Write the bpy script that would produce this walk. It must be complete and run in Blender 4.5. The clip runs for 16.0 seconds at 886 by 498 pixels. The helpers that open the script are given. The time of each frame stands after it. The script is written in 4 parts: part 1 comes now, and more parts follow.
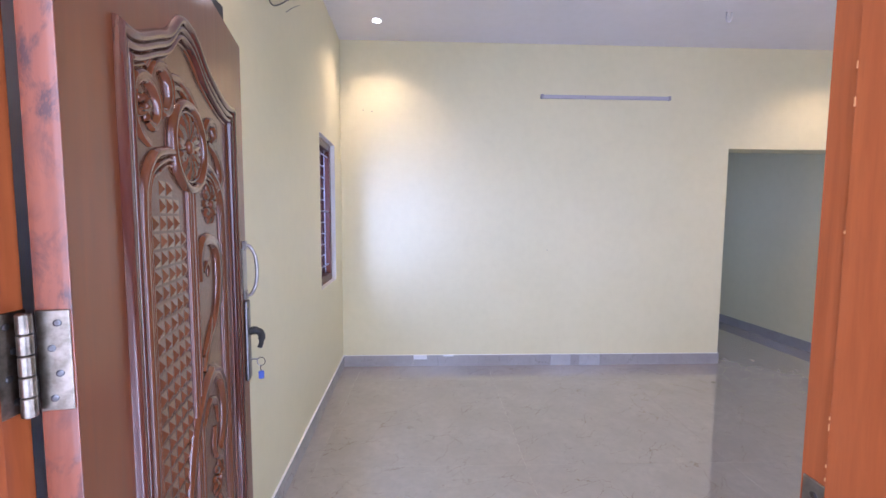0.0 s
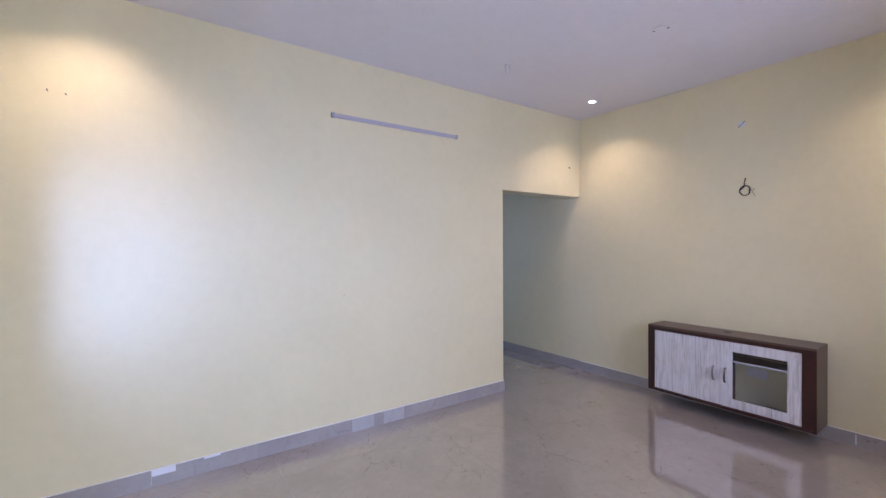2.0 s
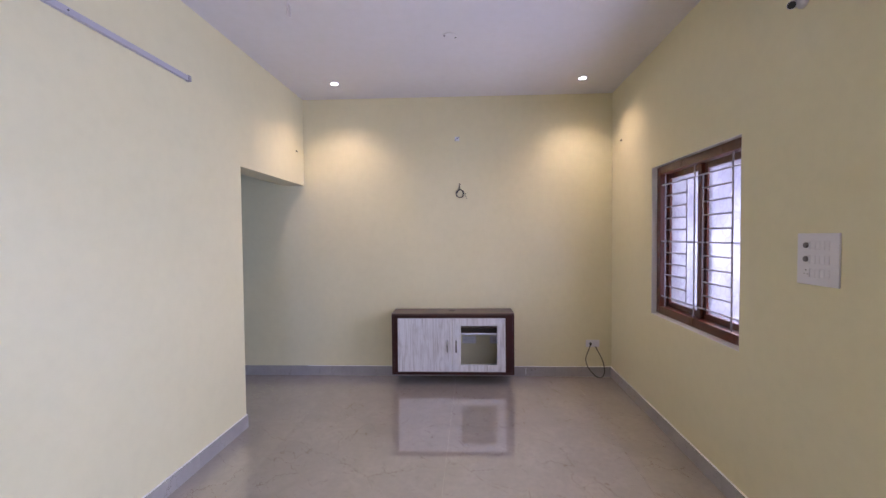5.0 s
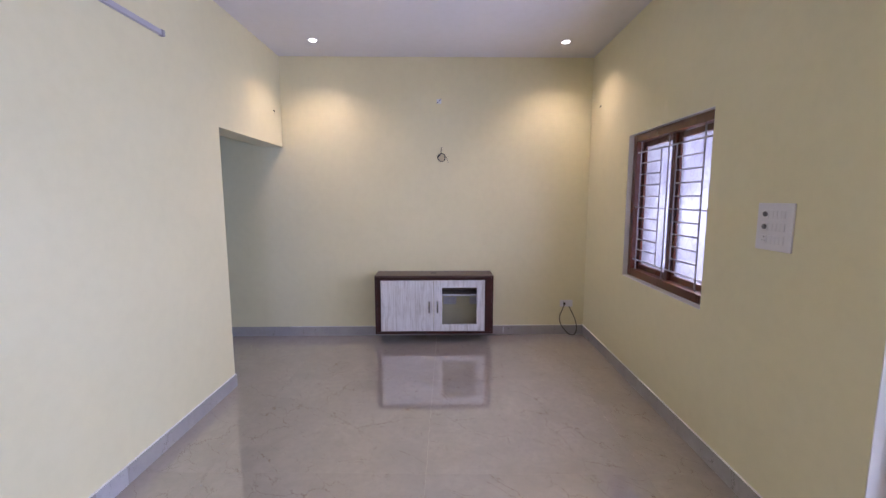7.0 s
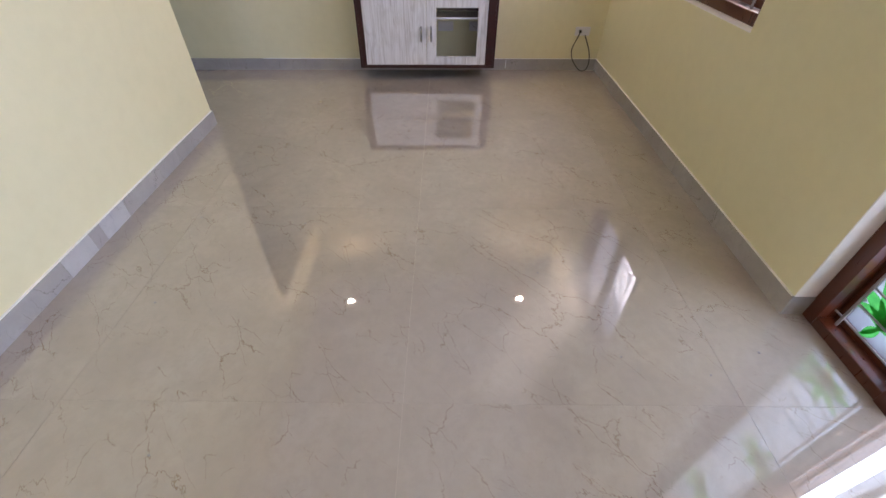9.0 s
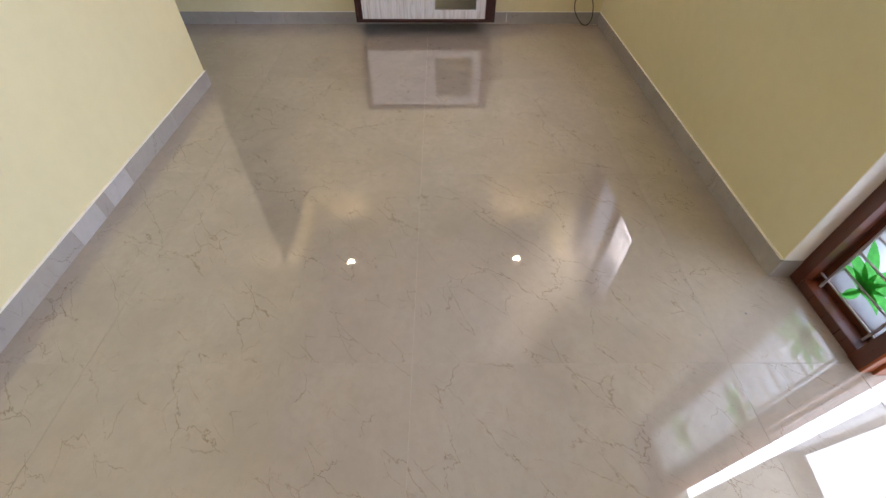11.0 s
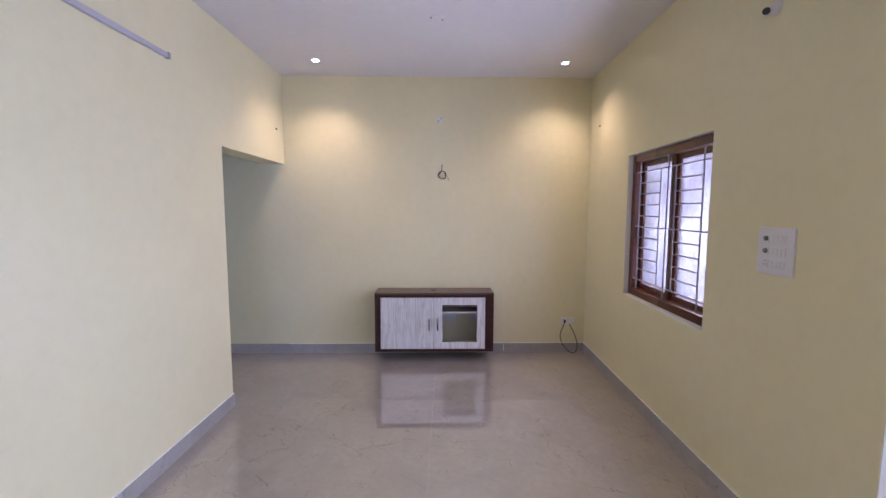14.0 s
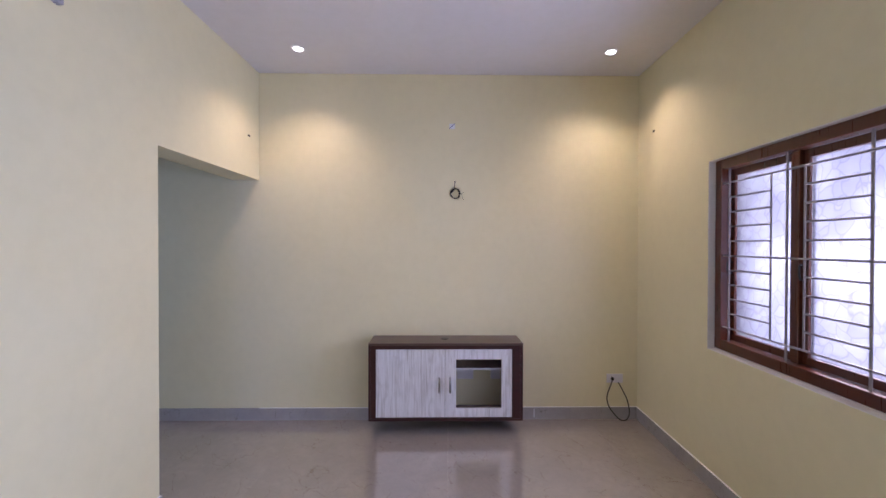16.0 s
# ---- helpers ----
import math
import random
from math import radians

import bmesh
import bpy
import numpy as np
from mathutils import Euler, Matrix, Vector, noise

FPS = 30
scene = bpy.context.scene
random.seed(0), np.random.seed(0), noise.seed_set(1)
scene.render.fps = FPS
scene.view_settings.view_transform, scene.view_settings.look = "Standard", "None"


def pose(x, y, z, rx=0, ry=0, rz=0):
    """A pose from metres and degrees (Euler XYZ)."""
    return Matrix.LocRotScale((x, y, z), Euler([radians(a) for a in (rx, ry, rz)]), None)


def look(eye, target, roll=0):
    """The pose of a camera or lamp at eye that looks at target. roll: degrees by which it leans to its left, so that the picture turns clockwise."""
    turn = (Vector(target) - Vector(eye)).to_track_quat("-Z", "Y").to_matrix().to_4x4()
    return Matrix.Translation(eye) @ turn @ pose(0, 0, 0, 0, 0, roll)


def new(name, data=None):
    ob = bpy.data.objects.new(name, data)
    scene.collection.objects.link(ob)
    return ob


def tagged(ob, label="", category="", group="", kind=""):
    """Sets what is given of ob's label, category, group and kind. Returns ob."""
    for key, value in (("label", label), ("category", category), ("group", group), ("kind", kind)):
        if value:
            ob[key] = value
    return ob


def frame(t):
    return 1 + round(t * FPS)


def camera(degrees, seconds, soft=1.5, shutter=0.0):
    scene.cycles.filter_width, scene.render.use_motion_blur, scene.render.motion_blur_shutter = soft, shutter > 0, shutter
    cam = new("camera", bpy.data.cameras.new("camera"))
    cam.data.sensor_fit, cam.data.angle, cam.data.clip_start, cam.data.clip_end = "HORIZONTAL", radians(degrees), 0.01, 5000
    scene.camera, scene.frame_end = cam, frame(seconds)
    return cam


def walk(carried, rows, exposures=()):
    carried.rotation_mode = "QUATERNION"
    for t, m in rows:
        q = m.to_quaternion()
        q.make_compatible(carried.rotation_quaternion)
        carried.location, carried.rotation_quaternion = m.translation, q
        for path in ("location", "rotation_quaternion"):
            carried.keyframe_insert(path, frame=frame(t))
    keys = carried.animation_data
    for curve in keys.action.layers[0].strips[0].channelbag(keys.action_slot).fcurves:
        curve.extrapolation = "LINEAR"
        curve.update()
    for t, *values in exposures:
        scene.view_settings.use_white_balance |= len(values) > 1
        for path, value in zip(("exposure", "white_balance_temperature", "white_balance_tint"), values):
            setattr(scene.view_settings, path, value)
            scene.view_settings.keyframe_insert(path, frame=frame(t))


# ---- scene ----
cam = camera(94.18, 16.0)
PATH = [
    (0, (0.1307, 0.0764, 1.4407), (0.1916, 2.0698, 1.2896), 0.31),
    (0.5, (0.1211, 0.1452, 1.4272), (0.2877, 2.1382, 1.4101), 0.12),
    (1, (0.0794, 0.2839, 1.4319), (0.4923, 2.2408, 1.4474), -0.01),
    (1.5, (0.0193, 0.5415, 1.5075), (0.7824, 2.3902, 1.5092), -0.57),
    (2, (0.0486, 0.7852, 1.5275), (1.1698, 2.4413, 1.5135), -0.28),
    (2.5, (-0.0110, 1.1274, 1.5585), (1.4754, 2.4653, 1.5304), -0.25),
    (3, (0.0417, 1.3853, 1.5440), (1.7706, 2.3903, 1.5124), -0.20),
    (3.5, (-0.0086, 1.7299, 1.5584), (1.8845, 2.3738, 1.5173), -0.23),
    (4, (-0.0664, 1.9703, 1.5326), (1.8972, 2.3482, 1.4936), -0.37),
    (6.5, (-0.2931, 2.2440, 1.5661), (1.7033, 2.2697, 1.4494), -0.18),
    (7, (-0.2719, 2.2480, 1.5682), (1.7128, 2.2690, 1.3222), -0.07),
    (7.5, (-0.2076, 2.2421, 1.5548), (1.7267, 2.2595, 1.0466), 0.06),
    (8, (-0.1491, 2.2375, 1.5247), (1.6880, 2.2504, 0.7342), 0.26),
    (8.5, (-0.0748, 2.1934, 1.4875), (1.5974, 2.2206, 0.3907), 0.06),
    (9, (-0.0637, 2.2314, 1.4315), (1.4324, 2.2278, 0.1042), 0.67),
    (9.5, (-0.0538, 2.2741, 1.4741), (1.2640, 2.2473, -0.0302), 1.16),
    (12, (-0.1197, 2.2648, 1.5234), (1.3489, 2.2403, 0.1660), 0.56),
    (12.5, (-0.1617, 2.2439, 1.5694), (1.5211, 2.2409, 0.4886), 0.53),
    (13, (-0.2245, 2.2629, 1.6056), (1.6358, 2.2656, 0.8713), 0.42),
    (13.5, (-0.2670, 2.2677, 1.6231), (1.6890, 2.2772, 1.2060), 0.29),
    (14, (-0.2675, 2.2622, 1.6181), (1.7238, 2.2786, 1.4325), 0.15),
    (14.5, (-0.1669, 2.2693, 1.6002), (1.8320, 2.2867, 1.5359), 0.14),
    (15, (0.0915, 2.2782, 1.5968), (2.0913, 2.2898, 1.5730), 0.15),
    (15.5, (0.3863, 2.3054, 1.5699), (2.3861, 2.3246, 1.5505), 0.13),
    (16, (0.6746, 2.3674, 1.5521), (2.6743, 2.3949, 1.5328), 0.12),
]
EXPOSURES = [(0, 0.52, 5400, 27), (2, 0.40, 5400, 27), (4, 0.46, 5520, 28), (6.5, 0.50, 5420, 27), (7.5, 0.50, 5400, 26), (8.5, 0.61, 5800, 19), (9.5, 0.69, 6050, 16),
             (12, 0.66, 6650, 12), (13, 0.47, 5850, 15), (13.5, 0.50, 5450, 23), (14.5, 0.52, 5420, 27), (16, 0.45, 5400, 28)]
walk(cam, [(t, look(eye, target, roll)) for t, eye, target, roll in PATH], EXPOSURES)

import itertools

# room: x west to east, y south to north, z up
WEST, EAST, SOUTH, NORTH, TOP = -0.7065, 4.380, 0.6884, 4.0246, 3.058
SKIRT = 0.107
LAMPS = [(3.83, 3.525), (3.908, 1.11), (-0.317, 3.605), (-0.31, 1.13)]


# the walls are a little out of square: each face, where it stands along its run
def east_x(y):
    return EAST - 0.0291 * (y - 0.65)


def west_x(y):
    return WEST - 0.0417 * (y - 4.0)


def north_y(x):
    return NORTH + 0.0073 * (x - 3.0)


def south_y(x):
    return SOUTH - 0.009 * (x - 3.0)


def skew(ob):
    """Moves a mesh that was built on the square plan to the true run of the walls beside it."""
    for v in ob.data.vertices:
        x, y = v.co.x, v.co.y
        if x < WEST + 0.05:
            v.co.x += west_x(y) - WEST
        elif x > EAST - 0.05:
            v.co.x += east_x(y) - EAST
        if y < SOUTH + 0.05:
            v.co.y += south_y(x) - SOUTH
        elif NORTH - 0.05 < y < NORTH + 0.3:
            v.co.y += north_y(x) - NORTH
    return ob



# ---- world, sun, lamps ----
world = bpy.data.worlds.new("world")
scene.world = world
world.use_nodes = True
wn = world.node_tree.nodes
sky = wn.new("ShaderNodeTexSky")
sky.sky_type = "NISHITA"
sky.sun_disc = False
sky.sun_elevation = radians(35.1)
sky.sun_rotation = radians(130)
world.node_tree.links.new(sky.outputs[0], wn["Background"].inputs[0])
wn["Background"].inputs[1].default_value = 0.08
sun_data = bpy.data.lights.new("sun", "SUN")
sun_data.energy, sun_data.angle, sun_data.color = 5.0, radians(4.5), (1.0, 0.93, 0.86)
sun = new("sun", sun_data)
sun.matrix_world = look((11, -9, 10), (0, 0, 0))


def area_lamp(name, eye, target, w, h, watts, color):
    data = bpy.data.lights.new(name, "AREA")
    data.shape, data.size, data.size_y, data.energy, data.color = "RECTANGLE", w, h, watts, color
    ob = new(name, data)
    ob.matrix_world = look(eye, target)
    return ob


area_lamp("skylight_window_south", (2.79, 0.36, 1.525), (2.79, 2, 1.525), 1.2, 1.3, 52, (0.86, 0.87, 1.0))
area_lamp("skylight_window_west", (-1.75, 2.75, 1.55), (0.0, 3.95, 1.35), 1.3, 1.6, 115, (0.46, 0.60, 1.0))
# added bluish fill for the corridor, behind an assumed window out of view
area_lamp("corridor_fill", (2.1, 7.55, 1.55), (2.6, 5, 1.4), 1.0, 1.2, 12, (0.42, 0.62, 1.0))
area_lamp("skylight_sidelight", (0.90, 0.30, 1.1), (0.90, 2, 1.1), 0.5, 2.1, 26, (0.80, 0.88, 1.0))
area_lamp("skylight_porch", (-1.75, -1.3, 1.55), (-1.35, 2, 1.2), 5.9, 2.9, 205, (0.76, 0.86, 1.0))
for lx, ly in LAMPS:
    data = bpy.data.lights.new("downlight", "SPOT")
    data.energy, data.color, data.spot_size, data.spot_blend, data.shadow_soft_size = 46, (1.0, 0.74, 0.48), radians(124), 0.9, 0.04
    ob = new("downlight", data)
    ob.matrix_world = pose(lx, ly, TOP - 0.012)


# ---- materials ----
class Mat:
    """A node material under construction."""

    def __init__(self, name, color=(0.5, 0.5, 0.5), rough=0.5, metal=0.0, spec=0.5):
        self.m = bpy.data.materials.new(name)
        self.m.use_nodes = True
        self.t = self.m.node_tree
        self.b = self.t.nodes["Principled BSDF"]
        self.b.inputs["Base Color"].default_value = (*color, 1)
        self.b.inputs["Roughness"].default_value = rough
        self.b.inputs["Metallic"].default_value = metal
        self.b.inputs["Specular IOR Level"].default_value = spec

    def node(self, kind, **values):
        n = self.t.nodes.new(kind)
        for k, v in values.items():
            n.inputs[k.replace("_", " ")].default_value = v
        return n

    def link(self, a, b):
        self.t.links.new(a, b)

    def coords(self, scale=(1, 1, 1), vary=False, turn=0.0):
        c = self.t.nodes.new("ShaderNodeTexCoord")
        m = self.node("ShaderNodeMapping", Scale=scale, Rotation=(0, 0, radians(turn)))
        self.link(c.outputs["Object"], m.inputs["Vector"])
        if vary:
            info = self.t.nodes.new("ShaderNodeObjectInfo")
            k = self.t.nodes.new("ShaderNodeMath")
            k.operation = "MULTIPLY"
            k.inputs[1].default_value = 37.0
            self.link(info.outputs["Random"], k.inputs[0])
            self.link(k.outputs[0], m.inputs["Location"])
        return m.outputs["Vector"]

    def noise(self, vec, scale, detail=4, rough=0.5, distort=0.0):
        n = self.node("ShaderNodeTexNoise", Scale=scale, Detail=detail, Roughness=rough, Distortion=distort)
        self.link(vec, n.inputs["Vector"])
        return n.outputs["Fac"]

    def ramp(self, fac, stops):
        r = self.t.nodes.new("ShaderNodeValToRGB")
        el = r.color_ramp.elements
        while len(el) < len(stops):
            el.new(0.5)
        for e, (p, c) in zip(el, stops):
            e.position, e.color = p, (*c, 1) if len(c) == 3 else c
        self.link(fac, r.inputs["Fac"])
        return r.outputs["Color"]

    def mix(self, fac, a, b, mode="MIX"):
        x = self.t.nodes.new("ShaderNodeMix")
        x.data_type, x.blend_type = "RGBA", mode
        for sock, v in ((x.inputs[0], fac), (x.inputs[6], a), (x.inputs[7], b)):
            if isinstance(v, (int, float)):
                sock.default_value = v
            elif isinstance(v, tuple):
                sock.default_value = (*v, 1)
            else:
                self.link(v, sock)
        return x.outputs[2]

    def base(self, sock):
        self.link(sock, self.b.inputs["Base Color"])
        return self

    def rough(self, fac, lo, hi):
        r = self.t.nodes.new("ShaderNodeMapRange")
        r.inputs["To Min"].default_value, r.inputs["To Max"].default_value = lo, hi
        self.link(fac, r.inputs["Value"])
        self.link(r.outputs[0], self.b.inputs["Roughness"])

    def bump(self, fac, strength, dist=0.001):
        b = self.node("ShaderNodeBump", Strength=strength, Distance=dist)
        self.link(fac, b.inputs["Height"])
        self.link(b.outputs[0], self.b.inputs["Normal"])


def paint(name, a, b, rough=0.45, spec=0.35, bump=0.12):
    m = Mat(name, a, rough, 0, spec)
    v = m.coords()
    big = m.noise(v, 0.9, 3)
    fine = m.noise(v, 260, 2)
    mid = m.noise(v, 14, 5, 0.6)
    c = m.ramp(big, [(0.35, a), (0.7, b)])
    dirt = m.ramp(mid, [(0.3, (0.97, 0.97, 0.96)), (0.6, (1, 1, 1))])
    m.base(m.mix(1.0, c, dirt, "MULTIPLY"))
    m.rough(mid, rough - 0.06, rough + 0.06)
    mm = m.t.nodes.new("ShaderNodeMath")
    mm.operation = "MULTIPLY_ADD"
    mm.inputs[1].default_value = 0.15
    m.link(fine, mm.inputs[0])
    m.link(mid, mm.inputs[2])
    m.bump(mm.outputs[0], bump, 0.002)
    return m.m


def marble(name, ground, warm, vein, rough=0.07, vary=True, spec=0.5):
    m = Mat(name, ground, rough, 0, spec)
    v = m.coords(vary=vary)
    cloud = m.noise(v, 3.5, 6, 0.6, 0.4)
    col = m.ramp(cloud, [(0.3, ground), (0.7, warm)])
    blotch = m.noise(v, 22, 5, 0.65)
    col = m.mix(m.ramp(blotch, [(0.42, (0, 0, 0)), (0.66, (0.55, 0.55, 0.55))]), col, tuple(0.83 * c for c in warm))
    # long thin veins that run one way, broken up by a mask
    lean = m.t.nodes.new("ShaderNodeVectorMath")
    lean.operation = "MULTIPLY"
    m.link(m.coords(vary=vary, turn=-42), lean.inputs[0])
    lean.inputs[1].default_value = (1.0, 2.2, 1.0)
    vv = lean.outputs[0]
    bend = m.node("ShaderNodeTexNoise", Scale=2.6, Detail=7.0, Roughness=0.62)
    m.link(vv, bend.inputs["Vector"])
    for scale, width, depth, push, cut in ((1.8, 0.0055, 0.85, 0.42, 0.47), (3.6, 0.008, 0.6, 0.20, 0.50), (8.0, 0.013, 0.36, 0.09, 0.56)):
        sc = m.t.nodes.new("ShaderNodeVectorMath")
        sc.operation = "MULTIPLY_ADD"
        m.link(bend.outputs["Color"], sc.inputs[0])
        sc.inputs[1].default_value = (push, push, push)
        m.link(vv, sc.inputs[2])
        w = m.node("ShaderNodeTexVoronoi", Scale=scale)
        w.feature = "DISTANCE_TO_EDGE"
        m.link(sc.outputs[0], w.inputs["Vector"])
        line = m.ramp(w.outputs["Distance"], [(0.0, (depth,) * 3), (width, (0, 0, 0))])
        mask = m.ramp(m.noise(v, scale * 1.7, 5, 0.6), [(cut, (0, 0, 0)), (cut + 0.08, (1, 1, 1))])
        col = m.mix(m.mix(1.0, line, mask, "MULTIPLY"), col, vein)
    m.base(col)
    m.rough(blotch, rough * 0.8, rough * 1.3)
    m.b.inputs["IOR"].default_value = 1.62
    m.b.inputs["Coat Weight"].default_value = 1.0 if rough < 0.1 else 0.0
    m.b.inputs["Coat Roughness"].default_value = 0.008
    m.b.inputs["Coat IOR"].default_value = 1.92
    return m.m


def wood(name, dark, light, rough=0.3, axis="z", grain=1.0, coat=0.0, bump=0.15):
    m = Mat(name, light, rough)
    s = {"z": (14, 14, 0.9), "x": (0.9, 14, 14), "y": (14, 0.9, 14)}[axis]
    v = m.coords(s, vary=True)
    n1 = m.noise(v, 1.6 * grain, 6, 0.6, 1.2)
    n2 = m.noise(v, 12 * grain, 4, 0.6, 0.3)
    c = m.ramp(n1, [(0.3, dark), (0.7, light)])
    c = m.mix(m.ramp(n2, [(0.35, (0.22,) * 3), (0.6, (0, 0, 0))]), c, tuple(0.55 * d for d in dark))
    m.base(c)
    m.rough(n2, rough * 0.8, rough * 1.3)
    m.bump(n2, bump, 0.001)
    m.b.inputs["Coat Weight"].default_value = coat
    m.b.inputs["Coat Roughness"].default_value = 0.12
    return m.m


WALL = paint("wall_paint_cream", (0.73, 0.675, 0.44), (0.77, 0.715, 0.48))
CEIL = paint("ceiling_paint", (0.70, 0.68, 0.70), (0.74, 0.72, 0.74), 0.6)
PLASTER = paint("reveal_paint", (0.84, 0.82, 0.80), (0.80, 0.78, 0.74), 0.6)
OUTER = paint("outer_paint", (0.62, 0.56, 0.48), (0.68, 0.62, 0.52), 0.8)
TILE = marble("floor_tile_beige", (0.308, 0.268, 0.235), (0.358, 0.316, 0.280), (0.165, 0.10, 0.056), 0.018)
SKIRTING = marble("skirting_tile_grey", (0.33, 0.31, 0.31), (0.41, 0.39, 0.38), (0.18, 0.15, 0.14), 0.2)
# paler copy that carries a glancing reflection in its colour
SKIRTING_SHEEN = marble("skirting_tile_sheen", (0.44, 0.43, 0.45), (0.50, 0.49, 0.51), (0.3, 0.3, 0.32), 0.2)
GROUT = Mat("grout", (0.34, 0.29, 0.25), 0.4).m
CEMENT = paint("cement_white", (0.72, 0.74, 0.80), (0.8, 0.8, 0.84), 0.8)
STILE = wood("teak_satin", (0.135, 0.036, 0.011), (0.185, 0.053, 0.016), 0.33, "z", 0.5, 0.35, 0.03)
DOORWOOD = wood("teak_varnished", (0.105, 0.030, 0.010), (0.165, 0.050, 0.018), 0.20, "z", 0.6, 0.6, 0.05)
DOORDARK = wood("teak_varnished_moulding", (0.070, 0.015, 0.009), (0.11, 0.026, 0.014), 0.2, "z", 0.6, 0.7, 0.05)
DOORPALE = wood("teak_carved_field", (0.10, 0.028, 0.009), (0.135, 0.040, 0.014), 0.24, "z", 0.6, 0.4, 0.05)
DOORPALE.node_tree.nodes["Principled BSDF"].inputs["Specular IOR Level"].default_value = 0.2
ORANGE = wood("teak_edge_polish", (0.28, 0.062, 0.014), (0.42, 0.105, 0.026), 0.38, "z", 0.7, 0.3)
FRAME = wood("frame_varnished", (0.070, 0.0130, 0.0035), (0.087, 0.0185, 0.005), 0.28, "z", 0.5, 0.25, 0.015)
CARCASS = wood("laminate_wenge", (0.020, 0.002, 0.0022), (0.044, 0.005, 0.0045), 0.3, "y", 1.0, 0.2)
CARCASS_TOP = wood("laminate_wenge_top", (0.075, 0.045, 0.038), (0.11, 0.068, 0.056), 0.35, "y", 1.0, 0.1)


def whitewash():
    m = Mat("laminate_whitewashed", (0.6, 0.58, 0.58), 0.35)
    v = m.coords((48, 48, 1.6), vary=True)
    n = m.noise(v, 1.3, 7, 0.68, 0.9)
    k = m.noise(m.coords((7, 7, 2.5), vary=True), 1.6, 3, 0.5, 1.5)
    c = m.ramp(n, [(0.26, (0.34, 0.30, 0.295)), (0.40, (0.58, 0.555, 0.57)), (0.52, (0.74, 0.73, 0.76)), (0.8, (0.80, 0.79, 0.82))])
    c = m.mix(m.ramp(k, [(0.3, (0.45,) * 3), (0.48, (0, 0, 0))]), c, (0.45, 0.42, 0.42))
    m.base(c)
    m.bump(n, 0.2, 0.001)
    return m.m


WHITEWASH = whitewash()
WHITE = Mat("white_plastic", (0.72, 0.70, 0.74), 0.3).m
SWITCH = Mat("switch_plastic", (0.715, 0.695, 0.735), 0.3).m
GREYKNOB = Mat("grey_knob", (0.16, 0.15, 0.16), 0.4).m
BLACK = Mat("black_rubber", (0.015, 0.015, 0.016), 0.45).m
BLUE = Mat("blue_tape", (0.03, 0.04, 0.22), 0.5).m
BLUETAG = Mat("blue_key_tag", (0.10, 0.16, 0.55), 0.3).m
CHROME = Mat("chrome", (0.42, 0.41, 0.42), 0.18, 1.0).m
BARS = Mat("grille_paint", (0.30, 0.275, 0.295), 0.4, 0.2).m


def aged_metal(name, a, b, rough):
    m = Mat(name, a, rough, 1.0)
    n = m.noise(m.coords(), 60, 4, 0.6)
    m.base(m.ramp(n, [(0.35, a), (0.65, b)]))
    m.rough(n, rough - 0.08, rough + 0.12)
    return m.m


BRASS = aged_metal("antique_brass", (0.20, 0.17, 0.13), (0.36, 0.31, 0.25), 0.30)
STEEL = aged_metal("brushed_steel", (0.33, 0.31, 0.30), (0.45, 0.43, 0.42), 0.3)
DARKMETAL = aged_metal("lock_dark_metal", (0.10, 0.095, 0.095), (0.2, 0.19, 0.19), 0.3)


def edge_wood():
    """Polished edge with dark scuffs."""
    m = Mat("teak_edge_scuffed", (0.4, 0.15, 0.07), 0.3)
    v = m.coords((12, 12, 1.0))
    n1 = m.noise(v, 2.0, 6, 0.6, 1.0)
    c = m.ramp(n1, [(0.3, (0.18, 0.044, 0.018)), (0.7, (0.29, 0.082, 0.036))])
    s = m.noise(m.coords((1, 1, 0.5)), 26, 6, 0.7, 0.5)
    g = m.noise(m.coords(), 5, 2)
    f = m.mix(1.0, m.ramp(s, [(0.46, (0, 0, 0)), (0.6, (0.85,) * 3)]), m.ramp(g, [(0.38, (0, 0, 0)), (0.50, (1, 1, 1))]), "MULTIPLY")
    m.base(m.mix(f, c, (0.05, 0.02, 0.02)))
    m.bump(n1, 0.2)
    m.b.inputs["Coat Weight"].default_value = 0.4
    return m.m


EDGE = edge_wood()


